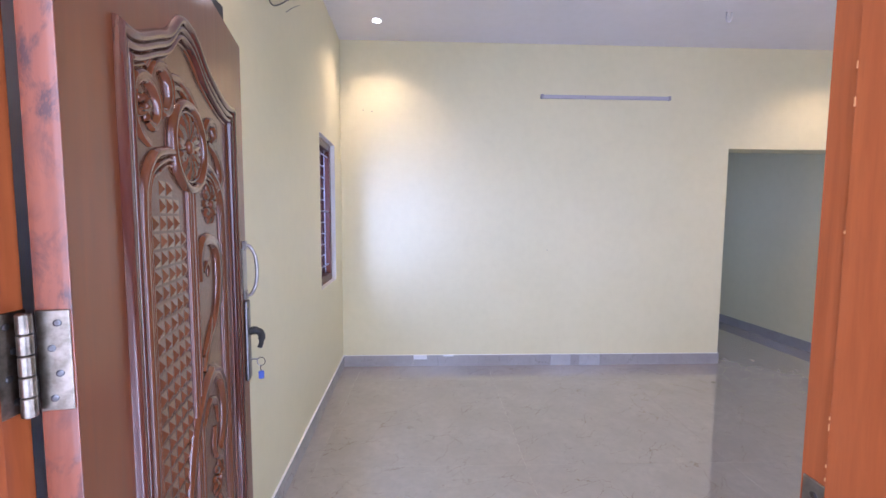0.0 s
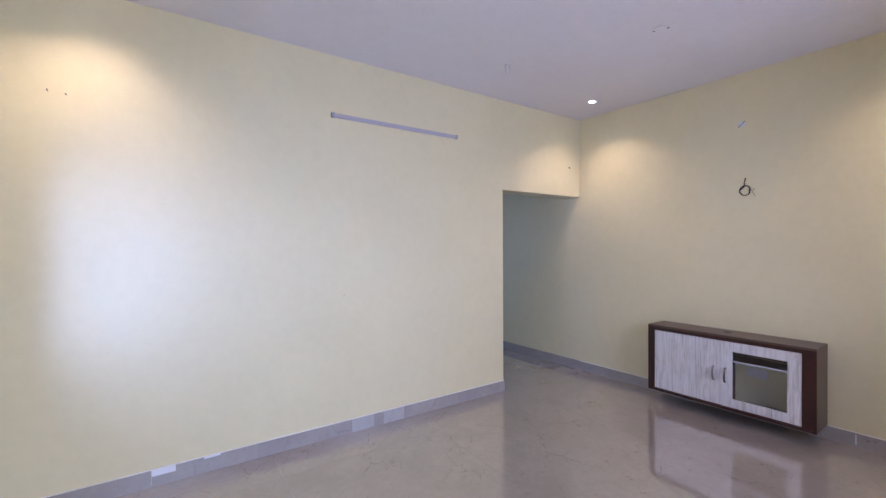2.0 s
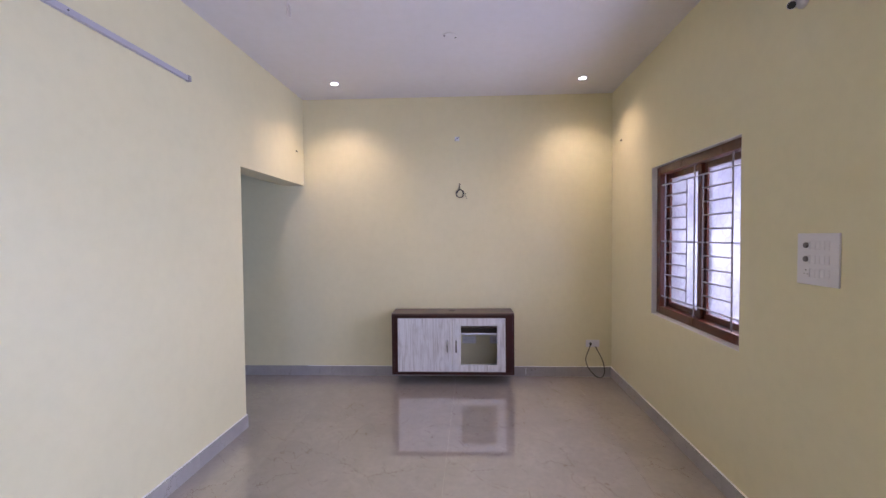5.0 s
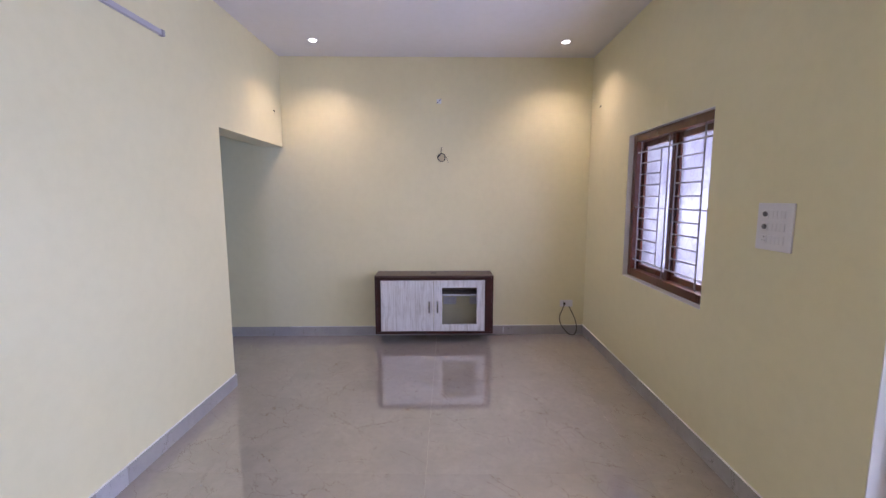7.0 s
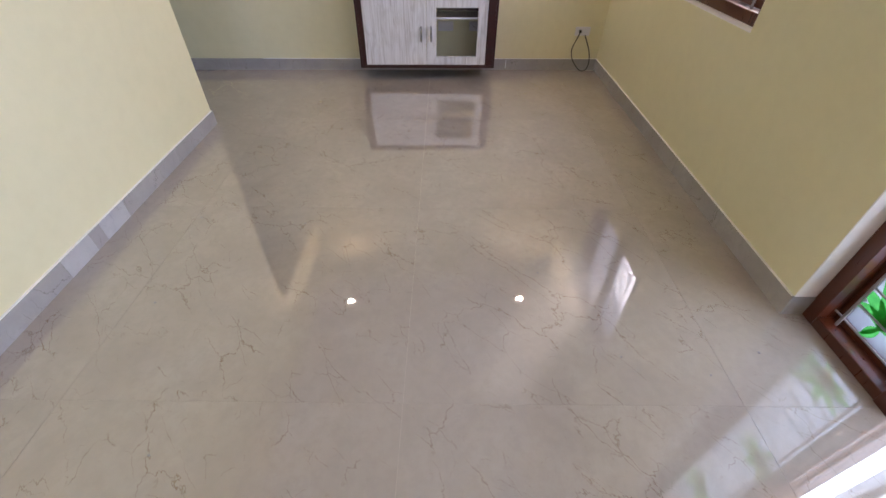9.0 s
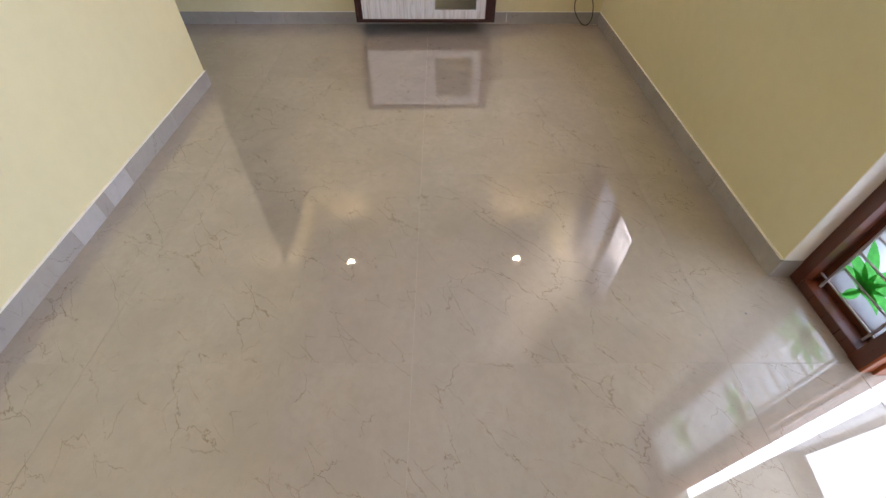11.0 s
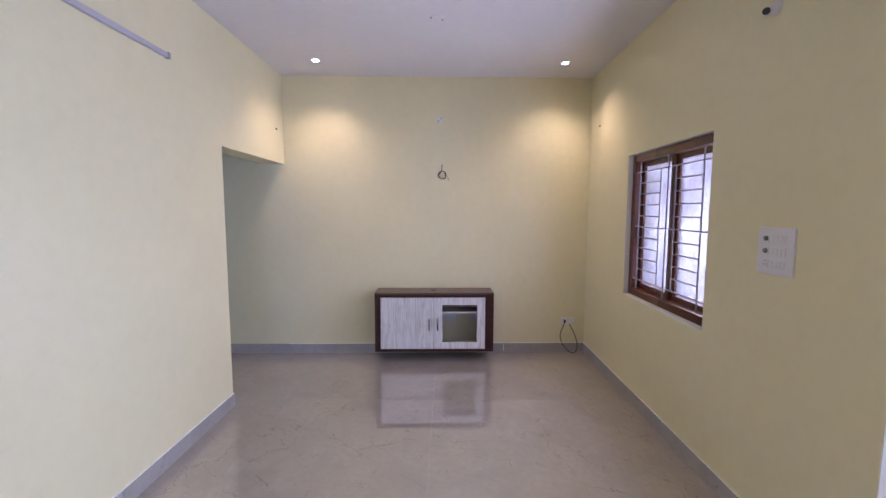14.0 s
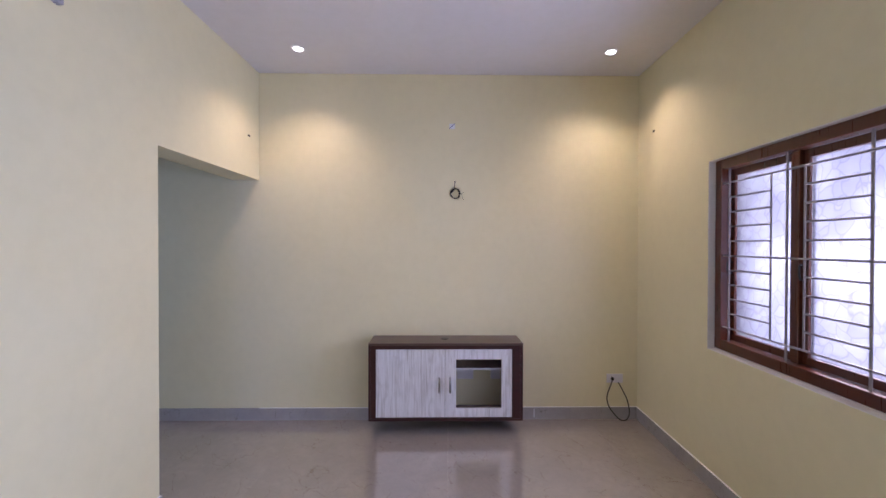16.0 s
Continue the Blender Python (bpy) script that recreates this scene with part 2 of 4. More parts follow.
def glass_mat(name, color, rough, pattern):
    m = Mat(name, color, rough)
    m.b.inputs["Transmission Weight"].default_value = 1.0
    m.b.inputs["IOR"].default_value = 1.45
    if pattern:
        v = m.coords((1.0, 1.0, 0.8))
        d = m.noise(v, 5, 2)
        add = m.t.nodes.new("ShaderNodeVectorMath")
        add.operation = "ADD"
        m.link(v, add.inputs[0])
        sc = m.t.nodes.new("ShaderNodeVectorMath")
        sc.operation = "SCALE"
        sc.inputs[3].default_value = 0.25
        m.link(d, sc.inputs[0])
        m.link(sc.outputs[0], add.inputs[1])
        w = m.node("ShaderNodeTexVoronoi", Scale=13.0)
        w.feature = "DISTANCE_TO_EDGE"
        m.link(add.outputs[0], w.inputs["Vector"])
        w2 = m.node("ShaderNodeTexVoronoi", Scale=13.0)
        m.link(add.outputs[0], w2.inputs["Vector"])
        edge = m.ramp(w.outputs["Distance"], [(0.0, (0.58, 0.54, 0.62)), (0.06, (1, 1, 1))])
        cell = m.mix(0.30, (1.0, 1.0, 1.0), w2.outputs["Color"])
        grey = m.ramp(m.noise(v, 2.2, 2), [(0.35, (0.076, 0.072, 0.080)), (0.65, (0.155, 0.153, 0.158))])
        bw = m.t.nodes.new("ShaderNodeRGBToBW")
        m.link(cell, bw.inputs[0])
        c = m.mix(1.0, grey, edge, "MULTIPLY")
        m.base(m.mix(1.0, c, bw.outputs[0], "MULTIPLY"))
        m.bump(w.outputs["Distance"], 0.6, 0.004)
    return m.m


PATTERNED = glass_mat("patterned_glass", (0.9, 0.9, 1.0), 0.5, True)
CLEAR = glass_mat("clear_glass", (0.97, 0.98, 0.98), 0.02, False)
FROSTED = glass_mat("frosted_glass", (0.125, 0.135, 0.15), 0.5, False)


def leaf_mat():
    m = Mat("printed_leaf_green", (0.08, 0.45, 0.06), 0.35)
    v = m.coords((1, 1, 1))
    n = m.noise(v, 30, 3)
    m.base(m.ramp(n, [(0.35, (0.02, 0.30, 0.03)), (0.6, (0.12, 0.62, 0.08)), (0.75, (0.45, 0.85, 0.25))]))
    tr = m.node("ShaderNodeBsdfTranslucent", Color=(0.05, 0.24, 0.05, 1))
    mix = m.node("ShaderNodeMixShader", Fac=0.75)
    out = m.t.nodes["Material Output"]
    m.link(m.b.outputs[0], mix.inputs[1])
    m.link(tr.outputs[0], mix.inputs[2])
    m.link(mix.outputs[0], out.inputs[0])
    return m.m


LEAF = leaf_mat()
SWIRL = Mat("printed_swirl", (0.35, 0.50, 0.45), 0.5).m


def glow(name, color, strength):
    m = Mat(name, color)
    m.b.inputs["Emission Color"].default_value = (*color, 1)
    m.b.inputs["Emission Strength"].default_value = strength
    return m.m


LED = glow("downlight_diffuser", (1.0, 0.93, 0.80), 9.0)


def ground_mat():
    m = Mat("ground_earth", (0.2, 0.16, 0.12), 0.9)
    v = m.coords()
    m.base(m.ramp(m.noise(v, 0.6, 6, 0.6), [(0.35, (0.16, 0.12, 0.09)), (0.65, (0.28, 0.22, 0.17))]))
    m.bump(m.noise(v, 30, 4), 0.5, 0.01)
    return m.m


GROUND = ground_mat()


# ---- mesh helpers ----
def part(name, bm, material, parent=None, label="", m=None, smooth=False, kind=""):
    """Links a bmesh as one mesh object, under a thing if given."""
    bmesh.ops.recalc_face_normals(bm, faces=bm.faces)
    me = bpy.data.meshes.new(name)
    bm.to_mesh(me)
    bm.free()
    me.materials.append(material)
    if smooth:
        for p in me.polygons:
            p.use_smooth = True
    ob = new(name, me)
    if parent:
        ob.parent = parent
    if m is not None:
        ob.matrix_basis = m
    return tagged(ob, label=label, kind=kind)


def base(name, m, label, category, group="", kind=""):
    """An Empty that carries the parts of a thing."""
    ob = new(name)
    ob.empty_display_size = 0.05
    ob.matrix_basis = m
    return tagged(ob, label, category, group, kind)


def box(bm, x0, x1, y0, y1, z0, z1, bevel=0.0, seg=1):
    vs = [bm.verts.new(p) for p in itertools.product((x0, x1), (y0, y1), (z0, z1))]
    fs = [bm.faces.new([vs[i] for i in f]) for f in ((0, 1, 3, 2), (4, 6, 7, 5), (0, 4, 5, 1), (2, 3, 7, 6), (0, 2, 6, 4), (1, 5, 7, 3))]
    if bevel:
        edges = list({e for f in fs for e in f.edges})
        bmesh.ops.bevel(bm, geom=edges, offset=bevel, segments=seg, profile=0.5, affect="EDGES")
    return bm


def one(*args, **kw):
    return box(bmesh.new(), *args, **kw)


def tube(bm, pts, r, sides=8, caps=True, flat=1.0):
    """A round bar along the points; r may be one number or one for each point."""
    pts = [Vector(p) for p in pts]
    rs = r if isinstance(r, (list, tuple)) else [r] * len(pts)
    rings, up = [], None
    for i, p in enumerate(pts):
        d = (pts[min(i + 1, len(pts) - 1)] - pts[max(i - 1, 0)]).normalized()
        if up is None:
            up = Vector((0, 0, 1)) if abs(d.z) < 0.9 else Vector((1, 0, 0))
        side = d.cross(up).normalized()
        up = side.cross(d).normalized()
        rings.append([bm.verts.new(p + rs[i] * (math.cos(a) * side + flat * math.sin(a) * up)) for a in (2 * math.pi * k / sides for k in range(sides))])
    for a, b in zip(rings, rings[1:]):
        for k in range(sides):
            bm.faces.new((a[k], a[(k + 1) % sides], b[(k + 1) % sides], b[k]))
    if caps:
        bm.faces.new(rings[0][::-1])
        bm.faces.new(rings[-1])
    return bm


def lathe(bm, profile, n=24, m=None):
    """Turns (radius, height) pairs about z."""
    rings = []
    for r, z in profile:
        rings.append([bm.verts.new((r * math.cos(a), r * math.sin(a), z)) for a in (2 * math.pi * k / n for k in range(n))])
    for a, b in zip(rings, rings[1:]):
        for k in range(n):
            bm.faces.new((a[k], a[(k + 1) % n], b[(k + 1) % n], b[k]))
    bm.faces.new(rings[0][::-1])
    bm.faces.new(rings[-1])
    if m is not None:
        bmesh.ops.transform(bm, matrix=m, verts=bm.verts)
    return bm


def smooth_path(pts, n=8):
    """A Catmull-Rom curve through the points."""
    P = [Vector(p) for p in pts]
    P = [2 * P[0] - P[1], *P, 2 * P[-1] - P[-2]]
    out = []
    for a, b, c, d in zip(P, P[1:], P[2:], P[3:]):
        for k in range(n):
            t = k / n
            out.append(0.5 * (2 * b + (c - a) * t + (2 * a - 5 * b + 4 * c - d) * t * t + (3 * b - a - 3 * c + d) * t ** 3))
    return out + [P[-2]]


# ---- walls, floor, ceiling ----
def wall(name, boxes, material=WALL, label=""):
    bm = bmesh.new()
    for b in boxes:
        box(bm, *b)
    return skew(part(name, bm, material, kind="structure", label=label))


DOOR_L, DOOR_R, HEAD = -0.455, 1.145, 2.10
WIN = (2.212, 3.372, 0.882, 2.096)
WWIN = (3.11, 3.69, 0.90, 2.055)
LINTEL = 2.117
wall("wall_south", [
    (WEST - 0.23, DOOR_L, 0.42, SOUTH, 0, TOP), (DOOR_L, DOOR_R, 0.42, SOUTH, HEAD, TOP), (DOOR_R, WIN[0], 0.42, SOUTH, 0, TOP),
    (WIN[0], WIN[1], 0.42, SOUTH, 0, WIN[2]), (WIN[0], WIN[1], 0.42, SOUTH, WIN[3], TOP), (WIN[1], EAST, 0.42, SOUTH, 0, TOP)])
wall("wall_west", [
    (WEST - 0.23, WEST, SOUTH, WWIN[0], 0, TOP), (WEST - 0.23, WEST, WWIN[0], WWIN[1], 0, WWIN[2]),
    (WEST - 0.23, WEST, WWIN[0], WWIN[1], WWIN[3], TOP), (WEST - 0.23, WEST, WWIN[1], NORTH, 0, TOP)])
wall("wall_north", [(WEST - 0.23, 3.003, NORTH, 4.25, 0, TOP), (3.003, EAST, NORTH, 4.25, LINTEL, TOP)])
wall("wall_east", [(EAST, EAST + 0.23, 0.42, 7.2, 0, TOP)])
# the opening in the far end is invented, to let the corridor fill in
wall("wall_corridor", [(2.6, EAST, 7.2, 7.43, 0, TOP), (1.2, 1.6, 7.2, 7.43, 0, TOP), (1.6, 2.6, 7.2, 7.43, 0, 0.92), (1.6, 2.6, 7.2, 7.43, 2.13, TOP), (0.97, 1.2, 4.25, 7.43, 0, TOP)])
part("ceiling", one(WEST - 0.23, EAST + 0.23, 0.42, 7.43, TOP, TOP + 0.12), CEIL, kind="structure")
# unseen roof, added; its edge lets sun only through the low south panes
part("sunblock_roof_slab", one(WEST - 1.2, EAST + 0.95, -1.03, 8.1, TOP + 0.12, TOP + 0.24), OUTER, kind="structure")
# added out of view to keep the sun off the entrance
part("sunblock_porch_roof", one(WEST - 1.2, 1.45, -4.5, -1.031, TOP + 0.12, TOP + 0.24), OUTER, kind="structure")
# invented wall that stops sun at the door; pale to brighten the floor's reflection
part("sunblock_wall", one(1.25, 1.45, -4.5, 0.419, -0.40, TOP + 0.119), CEMENT, kind="structure")
# invented blocker outside that narrows the sun patch on the floor
part("sunblock_pillar", one(5.33, 6.8, -1.65, -1.35, -0.40, 4.2), OUTER, kind="structure")
part("ground", one(-200, 200, -200, 200, -0.45, -0.40), GROUND, kind="structure")
part("porch_floor", one(WEST - 0.6, 1.249, -4.4, 0.42, -0.40, -0.004), CEMENT, kind="structure")
floor = part("floor", one(WEST - 0.23, EAST + 0.23, 0.42, 7.43, -0.40, -0.0012), GROUT, kind="structure")


def reveal(name, x0, x1, z0, z1, m, sides="lrtb"):
    """A thin paler lining in the reveal of an opening; local y runs outwards."""
    bm = bmesh.new()
    for key, b in (("l", (x0, x0 + 0.004, 0.002, 0.23, z0, z1)), ("r", (x1 - 0.004, x1, 0.002, 0.23, z0, z1)),
                   ("t", (x0 + 0.004, x1 - 0.004, 0.002, 0.23, z1 - 0.004, z1)), ("b", (x0 + 0.004, x1 - 0.004, 0.002, 0.23, z0, z0 + 0.004))):
        if key in sides:
            box(bm, *b)
    return part(name, bm, PLASTER, m=m, kind="structure")


M_SOUTH = pose(WIN[1], south_y(WIN[1]), 0, 0, 0, 179.48)
M_WEST = pose(west_x(WWIN[0]), WWIN[0], 0, 0, 0, 92.39)
M_ENTRY = pose(DOOR_R, south_y(DOOR_R), 0, 0, 0, 179.48)
reveal("window_reveal_south", 0, WIN[1] - WIN[0], WIN[2], WIN[3], M_SOUTH)
reveal("window_reveal_west", 0, WWIN[1] - WWIN[0], WWIN[2], WWIN[3], M_WEST)
reveal("door_reveal", 0, DOOR_R - DOOR_L, 0, HEAD, M_ENTRY, "lrt")


# ---- windows ----
def window(name, m, w, z0, z1, uprights, shorts, ladders, mullion, rails, deep=0.036, label=""):
    """A wooden window with a steel grille. Local x runs along the wall, y outwards. ladders: (x0, x1) spans with short rungs."""
    win = base(name, m, label, "window", kind="structure")
    f, a, b = 0.06, 0.004, deep
    d = b + 0.115
    fr = bmesh.new()
    box(fr, a, a + f, b, d, z0 + a, z1 - a, 0.003)
    box(fr, w - a - f, w - a, b, d, z0 + a, z1 - a, 0.003)
    box(fr, a + f, w - a - f, b + 0.0005, d, z1 - a - f, z1 - a, 0.003)
    box(fr, a + f, w - a - f, b + 0.0005, d, z0 + a, z0 + a + f, 0.003)
    part("window_frame", fr, FRAME, win, "brown varnished wooden frame")
    lo, hi = z0 + a + f, z1 - a - f
    x_in, x_out = a + f, w - a - f
    gaps = [(x_in, x_out)]
    if mullion:
        part("mullion", one(mullion - 0.022, mullion + 0.022, b + 0.04, d - 0.004, lo, hi, 0.003), FRAME, win)
        gaps = [(x_in, mullion - 0.022), (mullion + 0.022, x_out)]
    for g0, g1 in gaps:
        st = 0.032
        sh = bmesh.new()
        y0, y1 = b + 0.062, b + 0.10
        g0, g1 = g0 + 0.002, g1 - 0.002
        box(sh, g0, g0 + st, y0, y1, lo + 0.002, hi - 0.002, 0.002)
        box(sh, g1 - st, g1, y0, y1, lo + 0.002, hi - 0.002, 0.002)
        box(sh, g0 + st, g1 - st, y0, y1, hi - 0.002 - st * 1.3, hi - 0.002, 0.002)
        box(sh, g0 + st, g1 - st, y0, y1, lo + 0.002, lo + 0.002 + st * 1.3, 0.002)
        shutter = part("shutter", sh, FRAME, win)
        pane = part("pane", one(g0 + st, g1 - st, y0 + 0.014, y0 + 0.019, lo + st * 1.3, hi - st * 1.3), PATTERNED, shutter, "pale leaf-patterned frosted glass")
        pane.visible_shadow = False
        hp = [(g0 + st * 0.5, y0 - 0.001, 1.445), (g0 + st * 0.5, y0 - 0.03, 1.455), (g0 + st * 0.5, y0 - 0.03, 1.39), (g0 + st * 0.5, y0 - 0.001, 1.38)]
        part("handle", tube(bmesh.new(), smooth_path(hp, 4), 0.005), BLACK, shutter, smooth=True)
    yb = b + 0.022
    for x in uprights:
        part("grille_bar", one(x - 0.007, x + 0.007, yb - 0.003, yb + 0.003, lo - 0.004, hi + 0.004, 0.001), BARS, win)
    for x in shorts:
        part("grille_bar", one(x - 0.006, x + 0.006, yb - 0.0025, yb + 0.0025, rails[0], rails[-1], 0.001), BARS, win)
    for z in rails:
        part("grille_bar", tube(bmesh.new(), [(x_in - 0.004, yb - 0.006, z), (x_out + 0.004, yb - 0.006, z)], 0.006, 6), BARS, win)
    for l0, l1 in ladders:
        for za, zb in zip(rails, rails[1:]):
            for k in range(1, 5):
                z = za + (zb - za) * k / 5
                part("grille_rung", tube(bmesh.new(), [(l0, yb, z), (l1, yb, z)], 0.0058, 6), BARS, win)
    return win


RAILS = [1.041, 1.488, 1.942]
bed = bmesh.new()
WW, WL = WIN[1] - WIN[0], 0.892
box(bed, 0.0045, 0.0155, 0.046, 0.145, WIN[2] + 0.0045, WIN[3] - 0.0045)
box(bed, 0.0155, WW - 0.0045, 0.046, 0.145, WIN[2] + 0.0045, WL + 0.0035)
part("window_bedding", bed, PLASTER, m=M_SOUTH, kind="structure")
window("window_south", M_SOUTH @ pose(0.012, 0, 0), WW - 0.012, WL, WIN[3], [0.107, 0.547, 0.978], [0.441, 0.654], [(0.107, 0.441), (0.654, 0.978)], 0.575, RAILS,
       label="brown wooden window with frosted panes behind a grey steel grille")
window("window_west", M_WEST, WWIN[1] - WWIN[0], WWIN[2], WWIN[3], [0.16, 0.42], [], [(0.16, 0.42)], 0, RAILS,
       label="narrow brown wooden window with a steel grille")

# ---- entrance frame, sidelight ----
entry = base("door_frame", pose(0, 0.030, 0), "varnished teak entrance frame with a grilled sidelight", "door frame", kind="structure")
Y0, Y1 = 0.45, 0.585


def post(x0, x1, rebate_left=0.0, rebate_right=0.0, z1=HEAD - 0.006):
    bm = bmesh.new()
    box(bm, x0, x1, Y1 - 0.045, Y1, 0, z1, 0.002)
    box(bm, x0 - rebate_left, x1 + rebate_right, Y0, Y1 - 0.0455, 0, z1, 0.002)
    return bm


part("hinge_jamb", post(-0.448, -0.356, 0, 0.012), ORANGE, entry, "orange polished hinge jamb", m=pose(-0.014, -0.022, 0))
part("lock_jamb", post(0.652, 0.722, 0.012, 0.0), ORANGE, entry, "orange polished lock jamb")
part("outer_jamb", post(1.079, 1.139), FRAME, entry)
hd = bmesh.new()
box(hd, -0.3555, 0.6515, Y1 - 0.045, Y1, 2.028, HEAD - 0.006, 0.002)
box(hd, 0.7225, 1.0785, Y1 - 0.045, Y1, 2.028, HEAD - 0.006, 0.002)
box(hd, -0.343, 0.639, Y0, Y1 - 0.046, 2.016, HEAD - 0.006, 0.002)
box(hd, 0.7225, 1.0785, Y0, Y1 - 0.046, 2.016, HEAD - 0.006, 0.002)
part("head", hd, FRAME, entry)
part("sill", one(0.7225, 1.0785, Y0, Y1, 0, 0.05, 0.003), FRAME, entry)
part("threshold", one(-0.343, 0.639, 0.42, Y1, -0.004, 0.002), TILE, entry)
# brown face on the room side of the jambs
part("jamb_facing", one(0.661, 0.7215, Y1 + 0.0005, Y1 + 0.004, 0.001, HEAD - 0.007, 0.001), FRAME, entry)
bead = bmesh.new()
SX0, SX1, SZ0, SZ1 = 0.7225, 1.0785, 0.05, 2.016
box(bead, SX0, SX0 + 0.028, 0.487, 0.515, SZ0, SZ1, 0.002)
box(bead, SX1 - 0.028, SX1, 0.487, 0.515, SZ0, SZ1, 0.002)
box(bead, SX0 + 0.028, SX1 - 0.028, 0.487, 0.515, SZ0, SZ0 + 0.028, 0.002)
box(bead, SX0 + 0.028, SX1 - 0.028, 0.487, 0.515, SZ1 - 0.028, SZ1, 0.002)
part("glazing_bead", bead, FRAME, entry)
side_pane = part("sidelight_pane", one(SX0 + 0.028, SX1 - 0.028, 0.494, 0.500, SZ0 + 0.028, SZ1 - 0.028), FROSTED, entry, "frosted glass printed with green leaves")
side_pane.visible_shadow = False
gy = 0.535
for x in (1.035, 0.765):
    part("grille_bar", one(x - 0.006, x + 0.006, gy - 0.003, gy + 0.003, SZ0, SZ1, 0.001), BARS, entry)
for z in (0.095, *(0.095 + 0.0925 * k for k in range(1, 20))):
    ends = (SX0, SX1) if z < 0.1 else (0.765, 1.035)
    part("grille_rung", tube(bmesh.new(), [(ends[0], gy - 0.004, z), (ends[1], gy - 0.004, z)], 0.0048, 6), BARS, entry)


def blade(bm, x, z, ang, length, width, y, bend=0.25):
    """A curved leaf blade in the plane of the pane."""
    n = 8
    left, right = [], []
    for i in range(n + 1):
        t = i / n
        a = radians(ang) + bend * (t - 0.2)
        px, pz = x + math.cos(a) * length * t, z + math.sin(a) * length * t
        w = width * math.sin(math.pi * min(1, t * 0.93 + 0.07)) ** 0.8 * 0.5
        nx, nz = -math.sin(a), math.cos(a)
        left.append(bm.verts.new((px + nx * w, y, pz + nz * w)))
        right.append(bm.verts.new((px - nx * w, y + 0.0004, pz - nz * w)))
    for i in range(n):
        bm.faces.new((left[i], left[i + 1], right[i + 1], right[i]))


def leaf_spray(x, z, flip=1, size=1.0):
    bm = bmesh.new()
    for k, (ang, ln, wd, bd) in enumerate(((92, 0.19, 0.055, 0.35), (70, 0.22, 0.06, -0.3), (112, 0.19, 0.05, 0.7), (134, 0.16, 0.045, 0.9), (52, 0.19, 0.055, -0.6), (36, 0.15, 0.045, -0.8), (150, 0.11, 0.035, 0.8), (-80, 0.09, 0.035, 0.4), (-50, 0.08, 0.03, -0.3))):
        blade(bm, x, z, ang if flip > 0 else 180 - ang, ln * size, wd * size, 0.5035 + 0.0006 * k, bd * flip)
    return bm


part("printed_leaves", leaf_spray(0.93, 0.155, 1, 1.0), LEAF, entry)
part("printed_leaves", leaf_spray(0.84, 0.80, -1, 1.0), LEAF, entry)
part("printed_leaves", leaf_spray(0.93, 1.45, 1, 1.0), LEAF, entry)
for z in (0.30, 0.95, 1.6):
    sw = [(0.80 + 0.09 * (1 - t) * math.cos(5 * t), 0.5035, z + 0.3 * t + 0.05 * math.sin(6 * t)) for t in np.linspace(0, 1, 16)]
    part("printed_swirl", tube(bmesh.new(), sw, 0.003, 5, flat=0.3), SWIRL, entry)
plate = part("strike_plate", one(0.6485, 0.6518, 0.543, 0.578, 0.92, 1.09, 0.001), STEEL, entry, "steel strike plate")
for z in (1.07, 0.94):
    part("screw", lathe(bmesh.new(), [(0.005, 0), (0.005, 0.0012), (0.003, 0.002)], 10, pose(0.6483, 0.56, z, 0, -90, 0)), DARKMETAL, plate)


chip_rng = random.Random(4)
cb = bmesh.new()
for k in range(14):
    z = chip_rng.uniform(0.95, 1.95)
    h, d = chip_rng.uniform(0.003, 0.014), chip_rng.uniform(0.0005, 0.0018)
    box(cb, 0.6392, 0.6402, Y1 - 0.0465 - d, Y1 - 0.046, z, z + h)
part("paint_chip", cb, Mat("bare_wood_chip", (0.55, 0.24, 0.09), 0.7).m, entry, kind="stuff")

# ---- carved door ----
LEAF_M = pose(-0.312, 0.5915, -0.062, 0, 0, 102.21)
door = base("door_1", LEAF_M, "carved brown teak entrance door, wide open, with brass hinges", "door", kind="structure")
LW, LH, LT = 0.962, 2.072, 0.038
CURVE = [(0.135, 1.80), (0.20, 1.805), (0.28, 1.84), (0.34, 1.868), (0.397, 1.917), (0.44, 1.926), (0.488, 1.915), (0.56, 1.875), (0.66, 1.845), (0.75, 1.832), (0.835, 1.838)]
GF = 0.007  # depth of the carved field below the stiles
slab = bmesh.new()
box(slab, 0.003, LW - 0.002, GF, LT, 0.070, LH - 0.002, 0.001)
part("field", slab, DOORPALE, door)
part("edge", one(0, 0.003, 0, LT, 0.070, LH, 0.0006), EDGE, door, "scuffed orange hinge edge")
st = bmesh.new()
box(st, 0.003, 0.135, 0, GF, 0.070, LH, 0.0)
box(st, 0.835, LW, 0, GF, 0.070, LH, 0.0)
box(st, 0.135, 0.835, 0, GF, 0.070, 0.16, 0.0)
cv = smooth_path([(u, 0, v) for u, v in CURVE], 6)
for a, b in zip(cv, cv[1:]):
    vs = [st.verts.new(p) for p in ((a.x, 0, a.z), (b.x, 0, b.z), (b.x, 0, LH), (a.x, 0, LH), (a.x, GF, a.z), (b.x, GF, b.z), (b.x, GF, LH), (a.x, GF, LH))]
    for f in ((0, 1, 2, 3), (4, 7, 6, 5), (0, 4, 5, 1), (3, 2, 6, 7)):
        st.faces.new([vs[i] for i in f])
part("stiles_and_rails", st, STILE, door)


